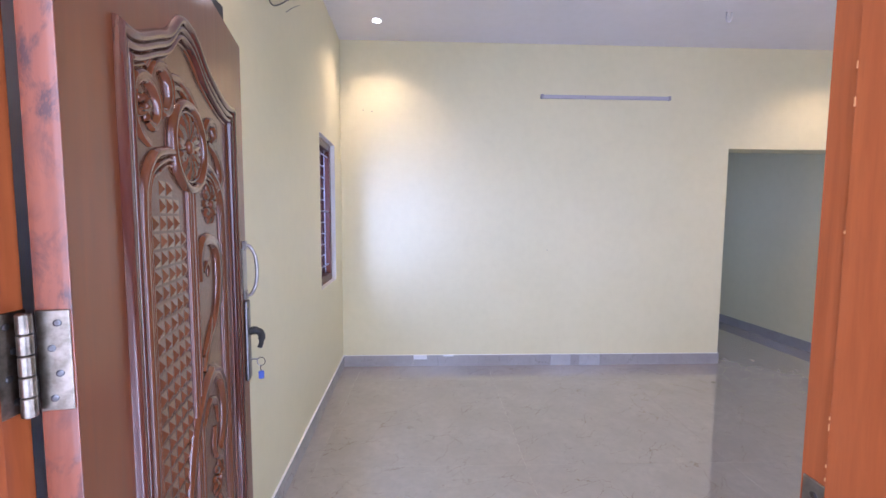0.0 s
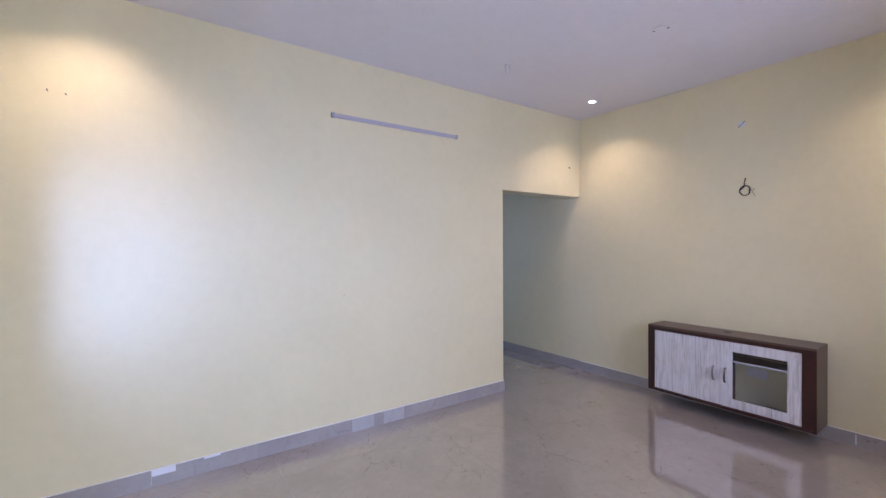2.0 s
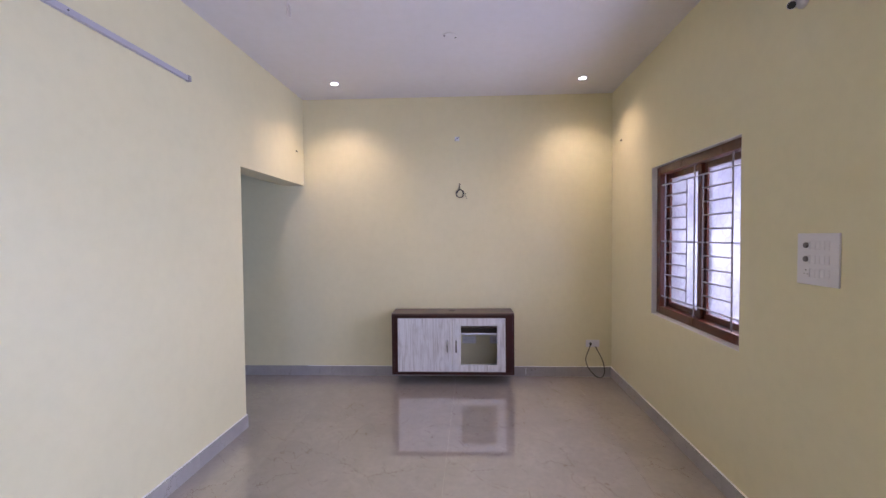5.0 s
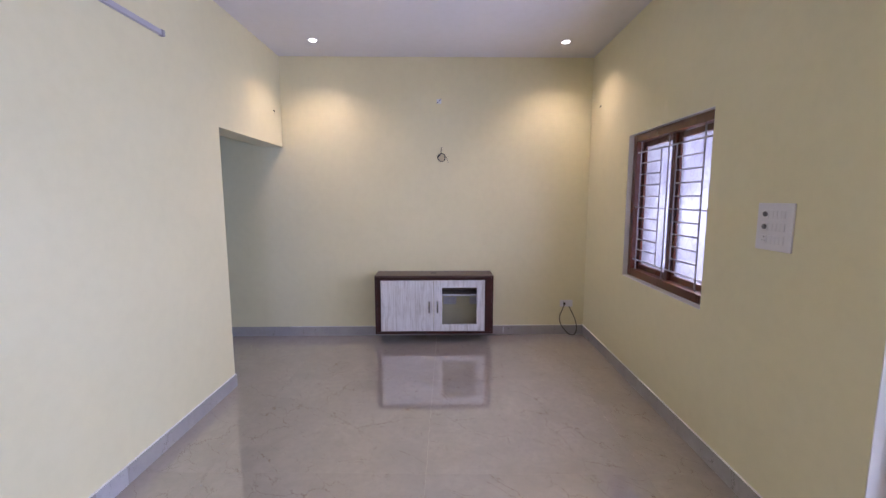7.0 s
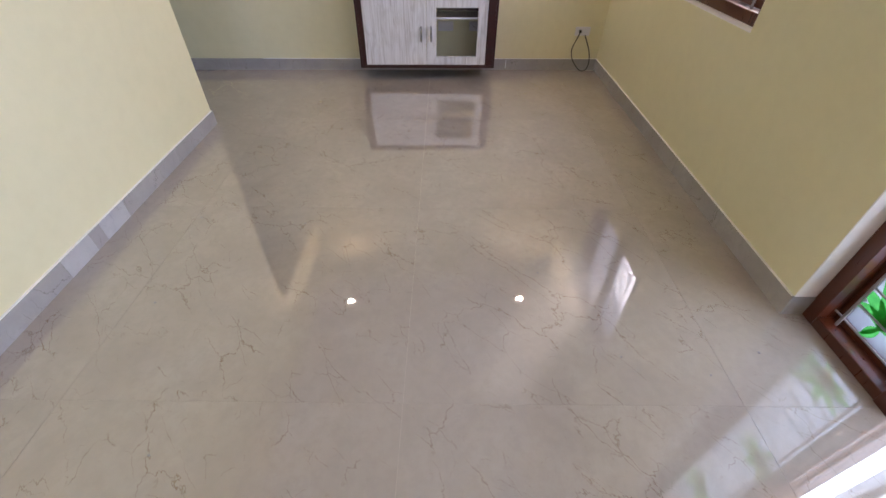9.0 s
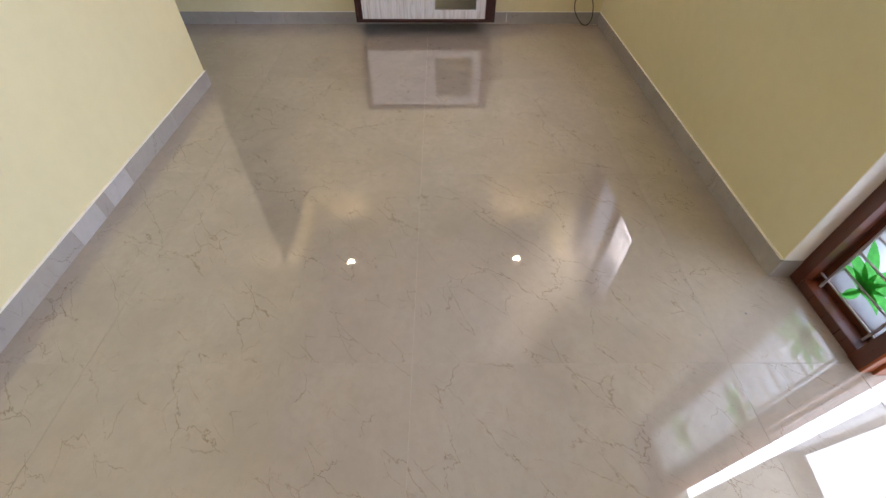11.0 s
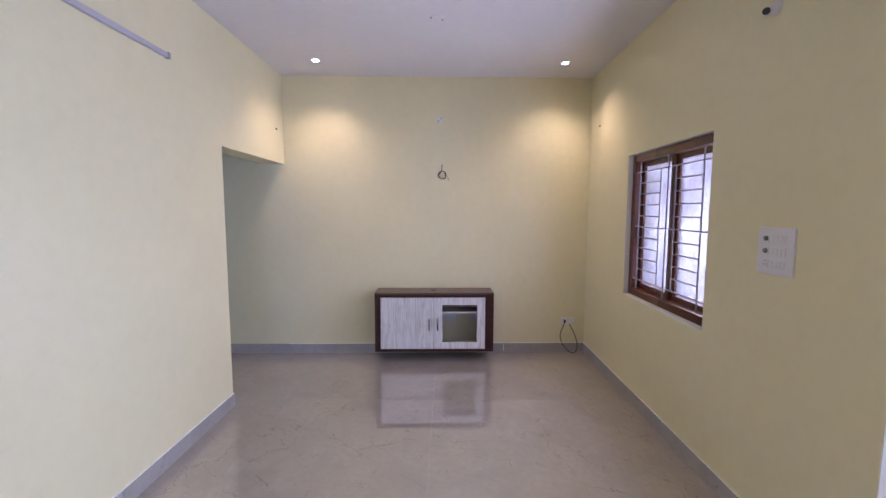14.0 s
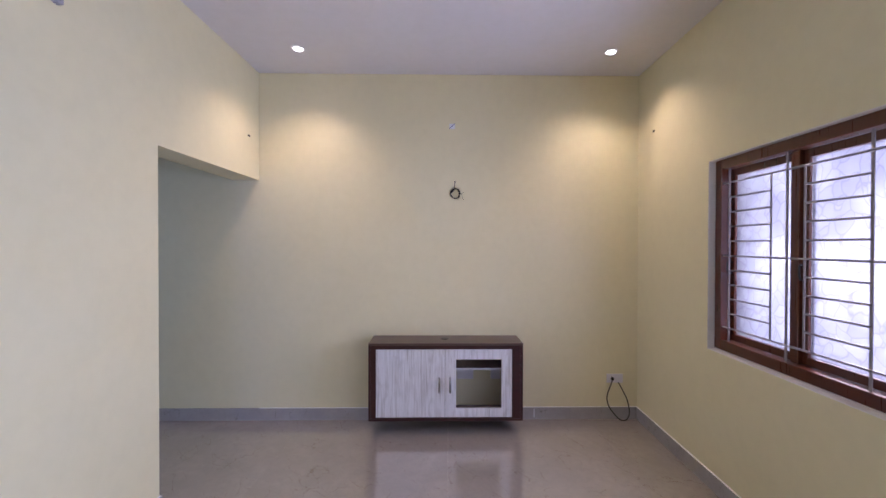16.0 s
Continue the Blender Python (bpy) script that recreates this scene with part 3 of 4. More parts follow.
def mould(bm, path, width, height, y=0.0, closed=False, round_=5):
    """A raised moulding with a half-round section along (u, v) points on the face; it stands out towards -y."""
    P = [Vector((p[0], p[1])) for p in path]
    n = len(P)
    rings = []
    for i, p in enumerate(P):
        if closed:
            d = (P[(i + 1) % n] - P[i - 1]).normalized()
        else:
            a = (P[i] - P[i - 1]).normalized() if i else None
            b = (P[i + 1] - P[i]).normalized() if i < n - 1 else None
            d = ((a or b) + (b or a)).normalized()
        s = Vector((-d.y, d.x))
        if not closed and 0 < i < n - 1:
            s = s / max(0.5, s.dot(Vector((-(P[i] - P[i - 1]).normalized().y, (P[i] - P[i - 1]).normalized().x))))
        ring = []
        for k in range(round_ + 1):
            t = math.pi * k / round_
            q = p + s * (width / 2 * math.cos(t))
            ring.append(bm.verts.new((q.x, y - height * math.sin(t), q.y)))
        rings.append(ring)
    pairs = list(zip(rings, rings[1:])) + ([(rings[-1], rings[0])] if closed else [])
    for a, b in pairs:
        for k in range(round_):
            bm.faces.new((a[k], a[k + 1], b[k + 1], b[k]))
    return bm


def flat_path(pts, n=6):
    return [(p.x, p.y) for p in smooth_path([(u, v, 0) for u, v in pts], n)]


top_line = [(p.x, p.z) for p in cv]


def offset_loop(d):
    """The panel's outline, set in by d."""
    top = [(min(max(u, 0.135 + d), 0.835 - d), v - d) for u, v in top_line if 0.135 + d * 0.6 <= u <= 0.835 - d * 0.6]
    top = [(0.135 + d, top[0][1])] + top[1:-1] + [(0.835 - d, top[-1][1])]
    return [(0.135 + d, 0.16 + d), *top, (0.835 - d, 0.16 + d)]


def loop_mould(name, d, w, h, mat, y=0.0):
    pts = offset_loop(d)
    bm = mould(bmesh.new(), pts, w, h, y)
    mould(bm, [pts[-1], pts[0]], w, h, y)
    return part(name, bm, mat, door, smooth=True)


loop_mould("outer_moulding", 0.008, 0.020, 0.013, DOORDARK)
loop_mould("hollow_moulding", 0.026, 0.016, 0.008, DOORDARK)
loop_mould("inner_moulding", 0.043, 0.014, 0.011, DOORDARK, 0.004)
loop_mould("fillet_moulding", 0.056, 0.008, 0.004, DOORWOOD, GF)
C = (0.453, 1.657)
ring = [(C[0] + 0.098 * math.cos(a), C[1] + 0.094 * math.sin(a)) for a in np.linspace(0, 2 * math.pi, 41)[:-1]]
ring2 = [(C[0] + 0.080 * math.cos(a), C[1] + 0.077 * math.sin(a)) for a in np.linspace(0, 2 * math.pi, 41)[:-1]]
part("medallion_ring", mould(mould(bmesh.new(), ring, 0.022, 0.013, GF, True), ring2, 0.008, 0.006, GF, True), DOORWOOD, door, smooth=True)


def flower(u, v, r, n, y):
    bm = bmesh.new()
    for k in range(n):
        a = 2 * math.pi * k / n
        da, db = Vector((math.cos(a), math.sin(a))), Vector((-math.sin(a), math.cos(a)))
        rows = []
        for t, w, h in ((0.22, 0.05, 0.003), (0.45, 0.13, 0.009), (0.72, 0.20, 0.010), (0.92, 0.15, 0.006), (1.0, 0.03, 0.001)):
            rows.append([bm.verts.new((u + (da * t + db * s * w).x * r, y - h * hh, v + (da * t + db * s * w).y * r)) for s, hh in ((-1, 0), (-0.6, 0.9), (0, 0.45), (0.6, 0.9), (1, 0))])
        for p, q in zip(rows, rows[1:]):
            for i in range(4):
                bm.faces.new((p[i], p[i + 1], q[i + 1], q[i]))
    lathe_m = Matrix.Translation((u, y, v)) @ pose(0, 0, 0, 90)
    hub = lathe(bmesh.new(), [(0.22 * r, 0), (0.20 * r, 0.008), (0.10 * r, 0.012), (0.02 * r, 0.010)], 14, lathe_m)
    me = bpy.data.meshes.new("tmp")
    hub.to_mesh(me)
    hub.free()
    bm.from_mesh(me)
    bpy.data.meshes.remove(me)
    return bm


part("medallion_flower", flower(*C, 0.076, 12, GF), DOORWOOD, door, smooth=True)
part("small_flower", flower(0.590, 1.535, 0.054, 10, GF), DOORWOOD, door, smooth=True)
# arches that frame the two lower fields
def arch_path(d, lo):
    """The inner outline of the lower field, up and over below the medallion."""
    left = [(0.212 + d, lo), (0.212 + d, 1.30), (0.212 + d, 1.50), (0.225 + d, 1.565), (0.265 + d * 0.7, 1.612 - d), (0.325, 1.630 - d), (0.352, 1.632 - d)]
    right = [(0.556, 1.632 - d), (0.60, 1.622 - d), (0.655 - d * 0.7, 1.590 - d), (0.690 - d, 1.53), (0.698 - d, 1.46), (0.698 - d, 1.30), (0.698 - d, lo)]
    return flat_path(left, 5), flat_path(right, 5)


ar = bmesh.new()
for d, w, h in ((0.0, 0.020, 0.011), (0.017, 0.010, 0.007), (0.029, 0.007, 0.005)):
    for pth in arch_path(d, 0.26):
        mould(ar, pth, w, h, GF)
part("arch_moulding", ar, DOORWOOD, door, smooth=True)
md = bmesh.new()
for u in (0.432, 0.450, 0.468):
    mould(md, [(u, 0.30), (u, 1.10), (u, 1.558)], 0.013 if u != 0.45 else 0.016, 0.008, GF)
part("centre_moulding", md, DOORWOOD, door, smooth=True)
# rows of small pyramids
py = bmesh.new()
cols, pitch = 5, 0.0335
for r in range(40):
    v0 = 0.30 + r * pitch
    for c in range(cols):
        u0 = 0.252 + c * pitch
        if v0 + pitch > 1.49 + 0.10 * math.sin(math.pi * min(1, (c + 0.8) / 5.0)):
            continue
        apex = py.verts.new((u0 + pitch * 0.55, GF - 0.0052, v0 + pitch * 0.45))
        q = [py.verts.new((u0 + i * pitch, GF + 0.001, v0 + j * pitch)) for i, j in ((0, 0), (1, 0), (1, 1), (0, 1))]
        for i in range(4):
            py.faces.new((q[i], q[(i + 1) % 4], apex))
part("diamond_carving", py, DOORWOOD, door, kind="stuff")


def scroll(pts, w, h, taper=True, n=6):
    """One carved scroll; its width tapers at both ends."""
    P = flat_path(pts, n)
    bm = bmesh.new()
    rings = []
    k = len(P)
    for i, p in enumerate(P):
        a, b = Vector(P[max(i - 1, 0)]), Vector(P[min(i + 1, k - 1)])
        d = (b - a).normalized()
        s = Vector((-d.y, d.x))
        t = i / (k - 1)
        ww = w * (0.35 + 0.65 * math.sin(math.pi * (0.12 + 0.76 * t))) if taper else w
        hh = h * (0.3 + 0.7 * math.sin(math.pi * (0.08 + 0.84 * t)))
        rings.append([bm.verts.new((p[0] + s.x * ww / 2 * c, GF - hh * y, p[1] + s.y * ww / 2 * c)) for c, y in ((1, 0), (0.75, 0.75), (0.3, 1.0), (0, 0.72), (-0.3, 1.0), (-0.75, 0.75), (-1, 0))])
    for a, b in zip(rings, rings[1:]):
        for j in range(6):
            bm.faces.new((a[j], a[j + 1], b[j + 1], b[j]))
    return bm


SCROLLS = [
    ([(0.507, 1.347), (0.498, 1.40), (0.52, 1.437), (0.564, 1.445), (0.618, 1.425), (0.640, 1.38), (0.635, 1.30), (0.60, 1.23), (0.54, 1.18), (0.505, 1.12)], 0.036, 0.013),
    ([(0.530, 1.365), (0.548, 1.385), (0.565, 1.372), (0.560, 1.35)], 0.018, 0.007),
    ([(0.505, 1.16), (0.545, 1.20), (0.575, 1.24)], 0.022, 0.008),
    ([(0.30, 0.36), (0.33, 0.62), (0.36, 0.80), (0.40, 0.96), (0.46, 1.05), (0.54, 1.10), (0.60, 1.085), (0.645, 1.02), (0.645, 0.93), (0.60, 0.86), (0.56, 0.90), (0.57, 0.95)], 0.040, 0.014),
    ([(0.48, 0.98), (0.53, 1.03), (0.58, 1.01), (0.60, 0.95)], 0.022, 0.009),
    ([(0.255, 1.632), (0.215, 1.650), (0.192, 1.690), (0.205, 1.730), (0.245, 1.745), (0.285, 1.725), (0.295, 1.690), (0.275, 1.665), (0.250, 1.672)], 0.026, 0.012),
    ([(0.262, 1.745), (0.285, 1.778), (0.320, 1.785), (0.345, 1.765), (0.348, 1.730), (0.330, 1.705), (0.305, 1.705)], 0.028, 0.013),
    ([(0.340, 1.775), (0.400, 1.790), (0.465, 1.775), (0.520, 1.735), (0.560, 1.690)], 0.020, 0.009),
    ([(0.350, 1.755), (0.405, 1.772), (0.460, 1.757), (0.510, 1.722), (0.545, 1.680)], 0.014, 0.007),
    ([(0.285, 1.800), (0.260, 1.79), (0.250, 1.765)], 0.030, 0.009),
    ([(0.575, 1.715), (0.600, 1.745), (0.635, 1.742), (0.645, 1.712), (0.620, 1.690)], 0.026, 0.012),
    ([(0.590, 1.690), (0.640, 1.675), (0.680, 1.640), (0.685, 1.600), (0.655, 1.580), (0.635, 1.605)], 0.028, 0.012),
    ([(0.215, 1.675), (0.24, 1.69), (0.262, 1.71)], 0.020, 0.011),
    ([(0.56, 0.80), (0.60, 0.74), (0.64, 0.66), (0.62, 0.56), (0.56, 0.52)], 0.034, 0.012),
    ([(0.56, 0.50), (0.62, 0.46), (0.66, 0.38), (0.62, 0.30)], 0.03, 0.011),
]
for pts, w, h in SCROLLS:
    part("carved_scroll", scroll(pts, w, h), DOORWOOD, door, smooth=True)
part("lower_flower", flower(0.585, 0.80, 0.048, 9, GF), DOORWOOD, door, smooth=True)
part("upper_leaf", flower(0.232, 1.692, 0.026, 5, GF - 0.002), DOORWOOD, door, smooth=True)


# pull handle on its backing, lock plate, lever, keys
pull = base("pull_handle", pose(0, 0, 0), "", "")
pull.parent = door
part("backing", one(0.885, 0.945, -0.006, 0, 1.245, 1.395, 0.002), STEEL, pull)
for z in (1.405, 1.235):
    part("mount", one(0.905, 0.935, -0.012, 0, z - 0.016, z + 0.016, 0.003, ), STEEL, pull)
arc = smooth_path([(0.92, -0.006, 1.405), (0.92, -0.022, 1.402), (0.92, -0.038, 1.37), (0.92, -0.043, 1.32), (0.92, -0.038, 1.27), (0.92, -0.022, 1.238), (0.92, -0.006, 1.235)], 5)
part("grip", tube(bmesh.new(), arc, 0.006, 10), STEEL, pull, smooth=True)
lock = base("lock", pose(0, 0, 0), "", "")
lock.parent = door
part("lock_plate", one(0.905, 0.955, -0.012, 0, 0.935, 1.215, 0.006, 2), DARKMETAL, lock)
part("lever", tube(bmesh.new(), smooth_path([(0.932, -0.010, 1.105), (0.932, -0.032, 1.107), (0.928, -0.050, 1.095), (0.910, -0.052, 1.070), (0.900, -0.048, 1.055)], 5), [0.014] * 6 + [0.012] * 8 + [0.008] * 7, 10), BLACK, lock, smooth=True)
part("key", tube(bmesh.new(), [(0.932, -0.010, 1.005), (0.932, -0.036, 1.005)], 0.003, 6), STEEL, lock)
kr = [(0.932, -0.046 + 0.013 * math.cos(a), 0.995 + 0.015 * math.sin(a)) for a in np.linspace(0, 2 * math.pi, 17)]
part("key_ring", tube(bmesh.new(), kr, 0.0014, 5), CHROME, lock)
part("key_tag", one(0.929, 0.935, -0.055, -0.036, 0.932, 0.962, 0.003), BLUETAG, lock, "small blue key tag")
part("key_chain", tube(bmesh.new(), [(0.932, -0.045, 0.983), (0.932, -0.043, 0.972), (0.932, -0.045, 0.962)], 0.002, 5), CHROME, lock)


def hinge(z):
    h = base("hinge", pose(0, 0, z), "", "")
    h.parent = door
    n = 5
    for k in range(n):
        z0 = -0.062 + k * 0.0252
        part("knuckle", lathe(bmesh.new(), [(0.0068, z0), (0.0078, z0 + 0.0012), (0.0078, z0 + 0.0225), (0.0068, z0 + 0.0238)], 24, Matrix.Translation((-0.017, LT + 0.001, 0))), BRASS, h, smooth=False)
    pl = part("hinge_plate", one(-0.003, 0.0, 0.0015, LT - 0.001, -0.063, 0.063, 0.0008), BRASS, h)
    for i, zz in enumerate((-0.047, -0.016, 0.016, 0.047)):
        part("screw", lathe(bmesh.new(), [(0.0045, 0), (0.0045, 0.0012), (0.0028, 0.002)], 12, pose(-0.0028, 0.014 if i % 2 else 0.021, zz, 0, -90, 0)), DARKMETAL, pl)
    return h


for hz in (0.30, 1.325, 1.86):
    hinge(hz)
for hz in (0.30, 1.325, 1.86):
    pl = part("jamb_hinge_plate", one(-0.3702, -0.3675, 0.521, 0.562, hz - 0.125, hz + 0.001, 0.0008), BRASS, entry)
    for i, zz in enumerate((-0.047, -0.016, 0.016, 0.047)):
        part("screw", lathe(bmesh.new(), [(0.0045, 0), (0.0045, 0.0012), (0.0028, 0.002)], 12, pose(-0.3676, 0.536 if i % 2 else 0.544, hz - 0.062 + zz, 0, 90, 0)), DARKMETAL, pl)


# ---- television cabinet on the east wall ----
tv = base("tv_cabinet", pose(4.046, 1.756, 0.112, 0, 0, 1.67), "wall-hung media cabinet in dark wenge with two whitewashed doors, one glazed", "cabinet")
CW, CH, CD = 1.264, 0.637, 0.300
T = 0.018
part("top_panel", one(0, CD, 0, CW, CH - T, CH, 0.001), CARCASS_TOP, tv)
part("bottom_panel", one(0, CD, 0, CW, 0, T, 0.001), CARCASS, tv)
part("side_panel", one(0, CD, 0, T, T, CH - T, 0.0008), CARCASS, tv)
part("side_panel", one(0, CD, CW - T, CW, T, CH - T, 0.0008), CARCASS, tv)
part("divider", one(0.03, CD, 0.622, 0.640, T, CH - T, 0.0), CARCASS, tv)
D0, D1, DM, DZ0, DZ1 = 0.090, 1.203, 0.640, 0.028, 0.585
fc = bmesh.new()
box(fc, 0.004, 0.022, T, D0 - 0.002, T, CH - T, 0.001)
box(fc, 0.004, 0.022, D1 + 0.002, CW - T, T, CH - T, 0.001)
box(fc, 0.004, 0.022, D0 - 0.002, D1 + 0.002, DZ1 + 0.002, CH - T, 0.001)
box(fc, 0.004, 0.022, D0 - 0.002, D1 + 0.002, T, DZ0 - 0.002, 0.001)
part("face_frame", fc, CARCASS, tv)
left = part("door", one(0.008, 0.026, DM + 0.0015, D1, DZ0, DZ1, 0.001), WHITEWASH, tv, "solid whitewashed door")
G0, G1, GZ0, GZ1 = 0.175, 0.548, 0.101, 0.505
rd = bmesh.new()
ring_out = [(D0, DZ0), (DM - 0.0015, DZ0), (DM - 0.0015, DZ1), (D0, DZ1)]
ring_in = [(G0, GZ0), (G1, GZ0), (G1, GZ1), (G0, GZ1)]
loops = [[rd.verts.new((x, y, z)) for y, z in ring] for x, ring in ((0.008, ring_out), (0.008, ring_in), (0.026, ring_in), (0.026, ring_out))]
for a, b in zip(loops, loops[1:] + loops[:1]):
    for k in range(4):
        rd.faces.new((a[k], a[(k + 1) % 4], b[(k + 1) % 4], b[k]))
right = part("door", rd, WHITEWASH, tv, "whitewashed door with a glass window")
pn = part("pane", one(0.016, 0.019, G0, G1, GZ0, GZ1), CLEAR, right)
pn.visible_shadow = False
# dark strip added so the space above the shelf reads as shaded
part("back_rail", one(CD - 0.012, CD - 0.002, T, 0.622, 0.425, CH - T), CARCASS, tv)
part("shelf", one(0.04, CD - 0.02, T, 0.622, 0.409, 0.425, 0.001), CARCASS, tv)
part("shelf_edge", one(0.0375, 0.040, T, 0.622, 0.410, 0.424, 0.0), WHITE, tv, "white shelf edge strip")
for y, par in ((0.687, left), (0.598, right)):
    hp = smooth_path([(0.009, y, 0.352), (-0.014, y, 0.348), (-0.024, y, 0.314), (-0.022, y, 0.274), (-0.012, y, 0.240), (0.009, y, 0.236)], 4)
    part("handle", tube(bmesh.new(), hp, 0.0085, 8), CHROME, par, "chrome bow handle", smooth=True)
part("cable_grommet", lathe(bmesh.new(), [(0.032, 0), (0.032, 0.003), (0.024, 0.0035)], 20, Matrix.Translation((0.17, 0.64, CH))), BLACK, tv)


def socket_plate(name, m, w, h, label, rows, knobs):
    """A wall plate; local x along the wall, y out of the wall, z up. rows: (x, z, w, h) switch strips."""
    sp = base(name, m, label, "wall socket" if not knobs else "switchboard")
    part("plate", one(-w / 2, w / 2, 0, 0.009, -h / 2, h / 2, 0.003, 2), WHITE, sp)
    for x, z, a, b in rows:
        part("switch", one(x - a / 2, x + a / 2, 0.009, 0.0125, z - b / 2, z + b / 2, 0.001), SWITCH, sp)
    for x, z in knobs:
        part("knob", lathe(bmesh.new(), [(0.0125, 0), (0.0125, 0.008), (0.010, 0.011)], 18, pose(x, 0.0095, z, -90)), GREYKNOB, sp)
    return sp


def pin_holes(sp, x, z):
    for dx, dz, r in ((0, 0.011, 0.0032), (-0.009, -0.006, 0.0025), (0.009, -0.006, 0.0025)):
        part("pin_hole", lathe(bmesh.new(), [(r, 0), (r, 0.0008)], 10, pose(x + dx, 0.0127, z + dz, -90)), BLACK, sp)


sb = socket_plate("switchboard", pose(1.684, south_y(1.684), 1.430, 0, 0, -0.52), 0.218, 0.225, "large white switchboard with two fan regulators and a socket", [
    *((0.016 - 0.0235 * k, z, 0.0225, 0.038) for z in (0.060, 0.0, -0.060) for k in range(4)), (0.052, -0.060, 0.036, 0.040), (0.052, 0.060, 0.036, 0.040), (0.052, 0.0, 0.036, 0.040)], [(0.052, 0.060), (0.052, 0.0)])
pin_holes(sb, 0.052, -0.060)
ws = socket_plate("wall_socket", pose(east_x(0.88), 0.880, 0.364, 0, 0, 91.67), 0.146, 0.080, "white wall socket with a black cable plugged in", [(-0.030, 0, 0.046, 0.046), (0.030, 0, 0.046, 0.046)], [])
pin_holes(ws, 0.030, 0.004)
loop = smooth_path([(4.270, 0.888, 0.352), (4.262, 0.910, 0.30), (4.257, 0.942, 0.21), (4.255, 0.930, 0.13), (4.252, 0.885, 0.06), (4.250, 0.825, 0.003), (4.250, 0.770, 0.006), (4.254, 0.745, 0.07), (4.260, 0.765, 0.18), (4.268, 0.812, 0.28), (4.288, 0.832, 0.325)], 6)
cable = base("power_cable", pose(0.077, 0.018, 0.006), "black cable looped from the wall socket down to the floor", "cable")
part("cord", tube(bmesh.new(), loop, 0.005, 8), BLACK, cable, smooth=True)
part("plug", one(4.262, 4.283, 0.878, 0.900, 0.345, 0.372, 0.004, 2), BLACK, cable)
s2 = socket_plate("wall_socket", pose(east_x(2.22), 2.22, 0.405, 0, 0, 91.67), 0.15, 0.085, "white double socket behind the cabinet glass", [(-0.03, 0, 0.05, 0.05), (0.035, 0, 0.05, 0.05)], [])
pin_holes(s2, -0.03, 0)
pin_holes(s2, 0.035, 0)
s3 = socket_plate("wall_socket", pose(east_x(1.95), 1.95, 0.405, 0, 0, 91.67), 0.085, 0.085, "white aerial socket behind the cabinet glass", [], [])
part("pin_hole", lathe(bmesh.new(), [(0.005, 0), (0.005, 0.001)], 10, pose(0, 0.0095, 0, -90)), BLACK, s3)

# ---- fittings on walls and ceiling ----
for lx, ly in LAMPS:
    dl = base("downlight", pose(lx, ly, TOP), "small round recessed ceiling downlight, lit", "ceiling light", "ceiling downlights")
    rim = bmesh.new()
    lathe(rim, [(0.050, 0), (0.050, -0.004), (0.044, -0.007), (0.038, -0.007), (0.038, -0.004)], 28)
    part("rim", rim, WHITE, dl, smooth=False)
    part("diffuser", lathe(bmesh.new(), [(0.032, -0.0045), (0.032, -0.0085), (0.02, -0.0095)], 24), LED, dl)
tl = base("tube_light_batten", pose(1.778, north_y(1.778), 2.577, 0, 0, 0.42), "bare grey tube light batten without a tube", "wall light")
part("housing", one(-0.605, 0.605, -0.024, 0, -0.016, 0.016, 0.004, 2), Mat("batten_grey", (0.46, 0.44, 0.50), 0.35).m, tl)
for x in (-0.609, 0.609):
    part("end_cap", one(x - 0.012, x + 0.012, -0.030, 0, -0.019, 0.019, 0.003), Mat("cap_grey", (0.36, 0.34, 0.38), 0.4).m, tl)
part("screw", lathe(bmesh.new(), [(0.004, 0), (0.004, 0.002)], 8, pose(-0.2, -0.024, 0, 90)), BLACK, tl)
hk = [(2.462 + 0.02 * math.cos(a), 3.36, TOP - 0.055 + 0.022 * math.sin(a)) for a in np.linspace(math.pi, 2 * math.pi, 9)]
tagged(part("fan_hook", tube(bmesh.new(), [(2.442, 3.36, TOP - 0.001), *hk, (2.482, 3.36, TOP - 0.001)], 0.005, 8), WHITE, smooth=True), "white painted steel fan hook in the ceiling", "ceiling hook")
fb = base("fan_box", pose(2.973, 2.339, TOP), "round white ceiling cover plate with two screw holes", "cover plate")
part("cover", lathe(bmesh.new(), [(0.055, 0), (0.055, -0.003), (0.050, -0.005), (0.012, -0.006)], 28), CEIL, fb)
for d in (-0.042, 0.042):
    part("screw_hole", lathe(bmesh.new(), [(0.008, 0), (0.008, -0.001)], 10, Matrix.Translation((-d * 0.4, d, -0.0055))), BLACK, fb)
lh = base("lamp_holder", pose(1.79, south_y(1.79), 2.578, 0, 0, 0) @ Matrix.Scale(0.75, 4), "white angled bulb holder without a bulb", "lamp holder")
part("rose", lathe(bmesh.new(), [(0.042, 0), (0.042, 0.012), (0.034, 0.024), (0.020, 0.032)], 24, pose(0, 0, 0, -90)), WHITE, lh)
aim = Matrix.Translation((0.034, 0.040, -0.004)) @ Vector((-0.62, 0.70, -0.35)).to_track_quat("Z", "Y").to_matrix().to_4x4()
part("socket", lathe(bmesh.new(), [(0.022, -0.03), (0.026, 0.0), (0.025, 0.022)], 24, aim), WHITE, lh)
part("socket_mouth", lathe(bmesh.new(), [(0.0215, 0.020), (0.0215, 0.0235)], 24, aim), BLACK, lh)
coil = []
for k in range(50):
    a = 2 * math.pi * k / 20
    coil.append((EAST - 0.010 - 0.004 * math.sin(a * 0.7), 2.280 + (0.040 + 0.005 * math.sin(k)) * math.cos(a), 2.012 + 0.043 * math.sin(a)))
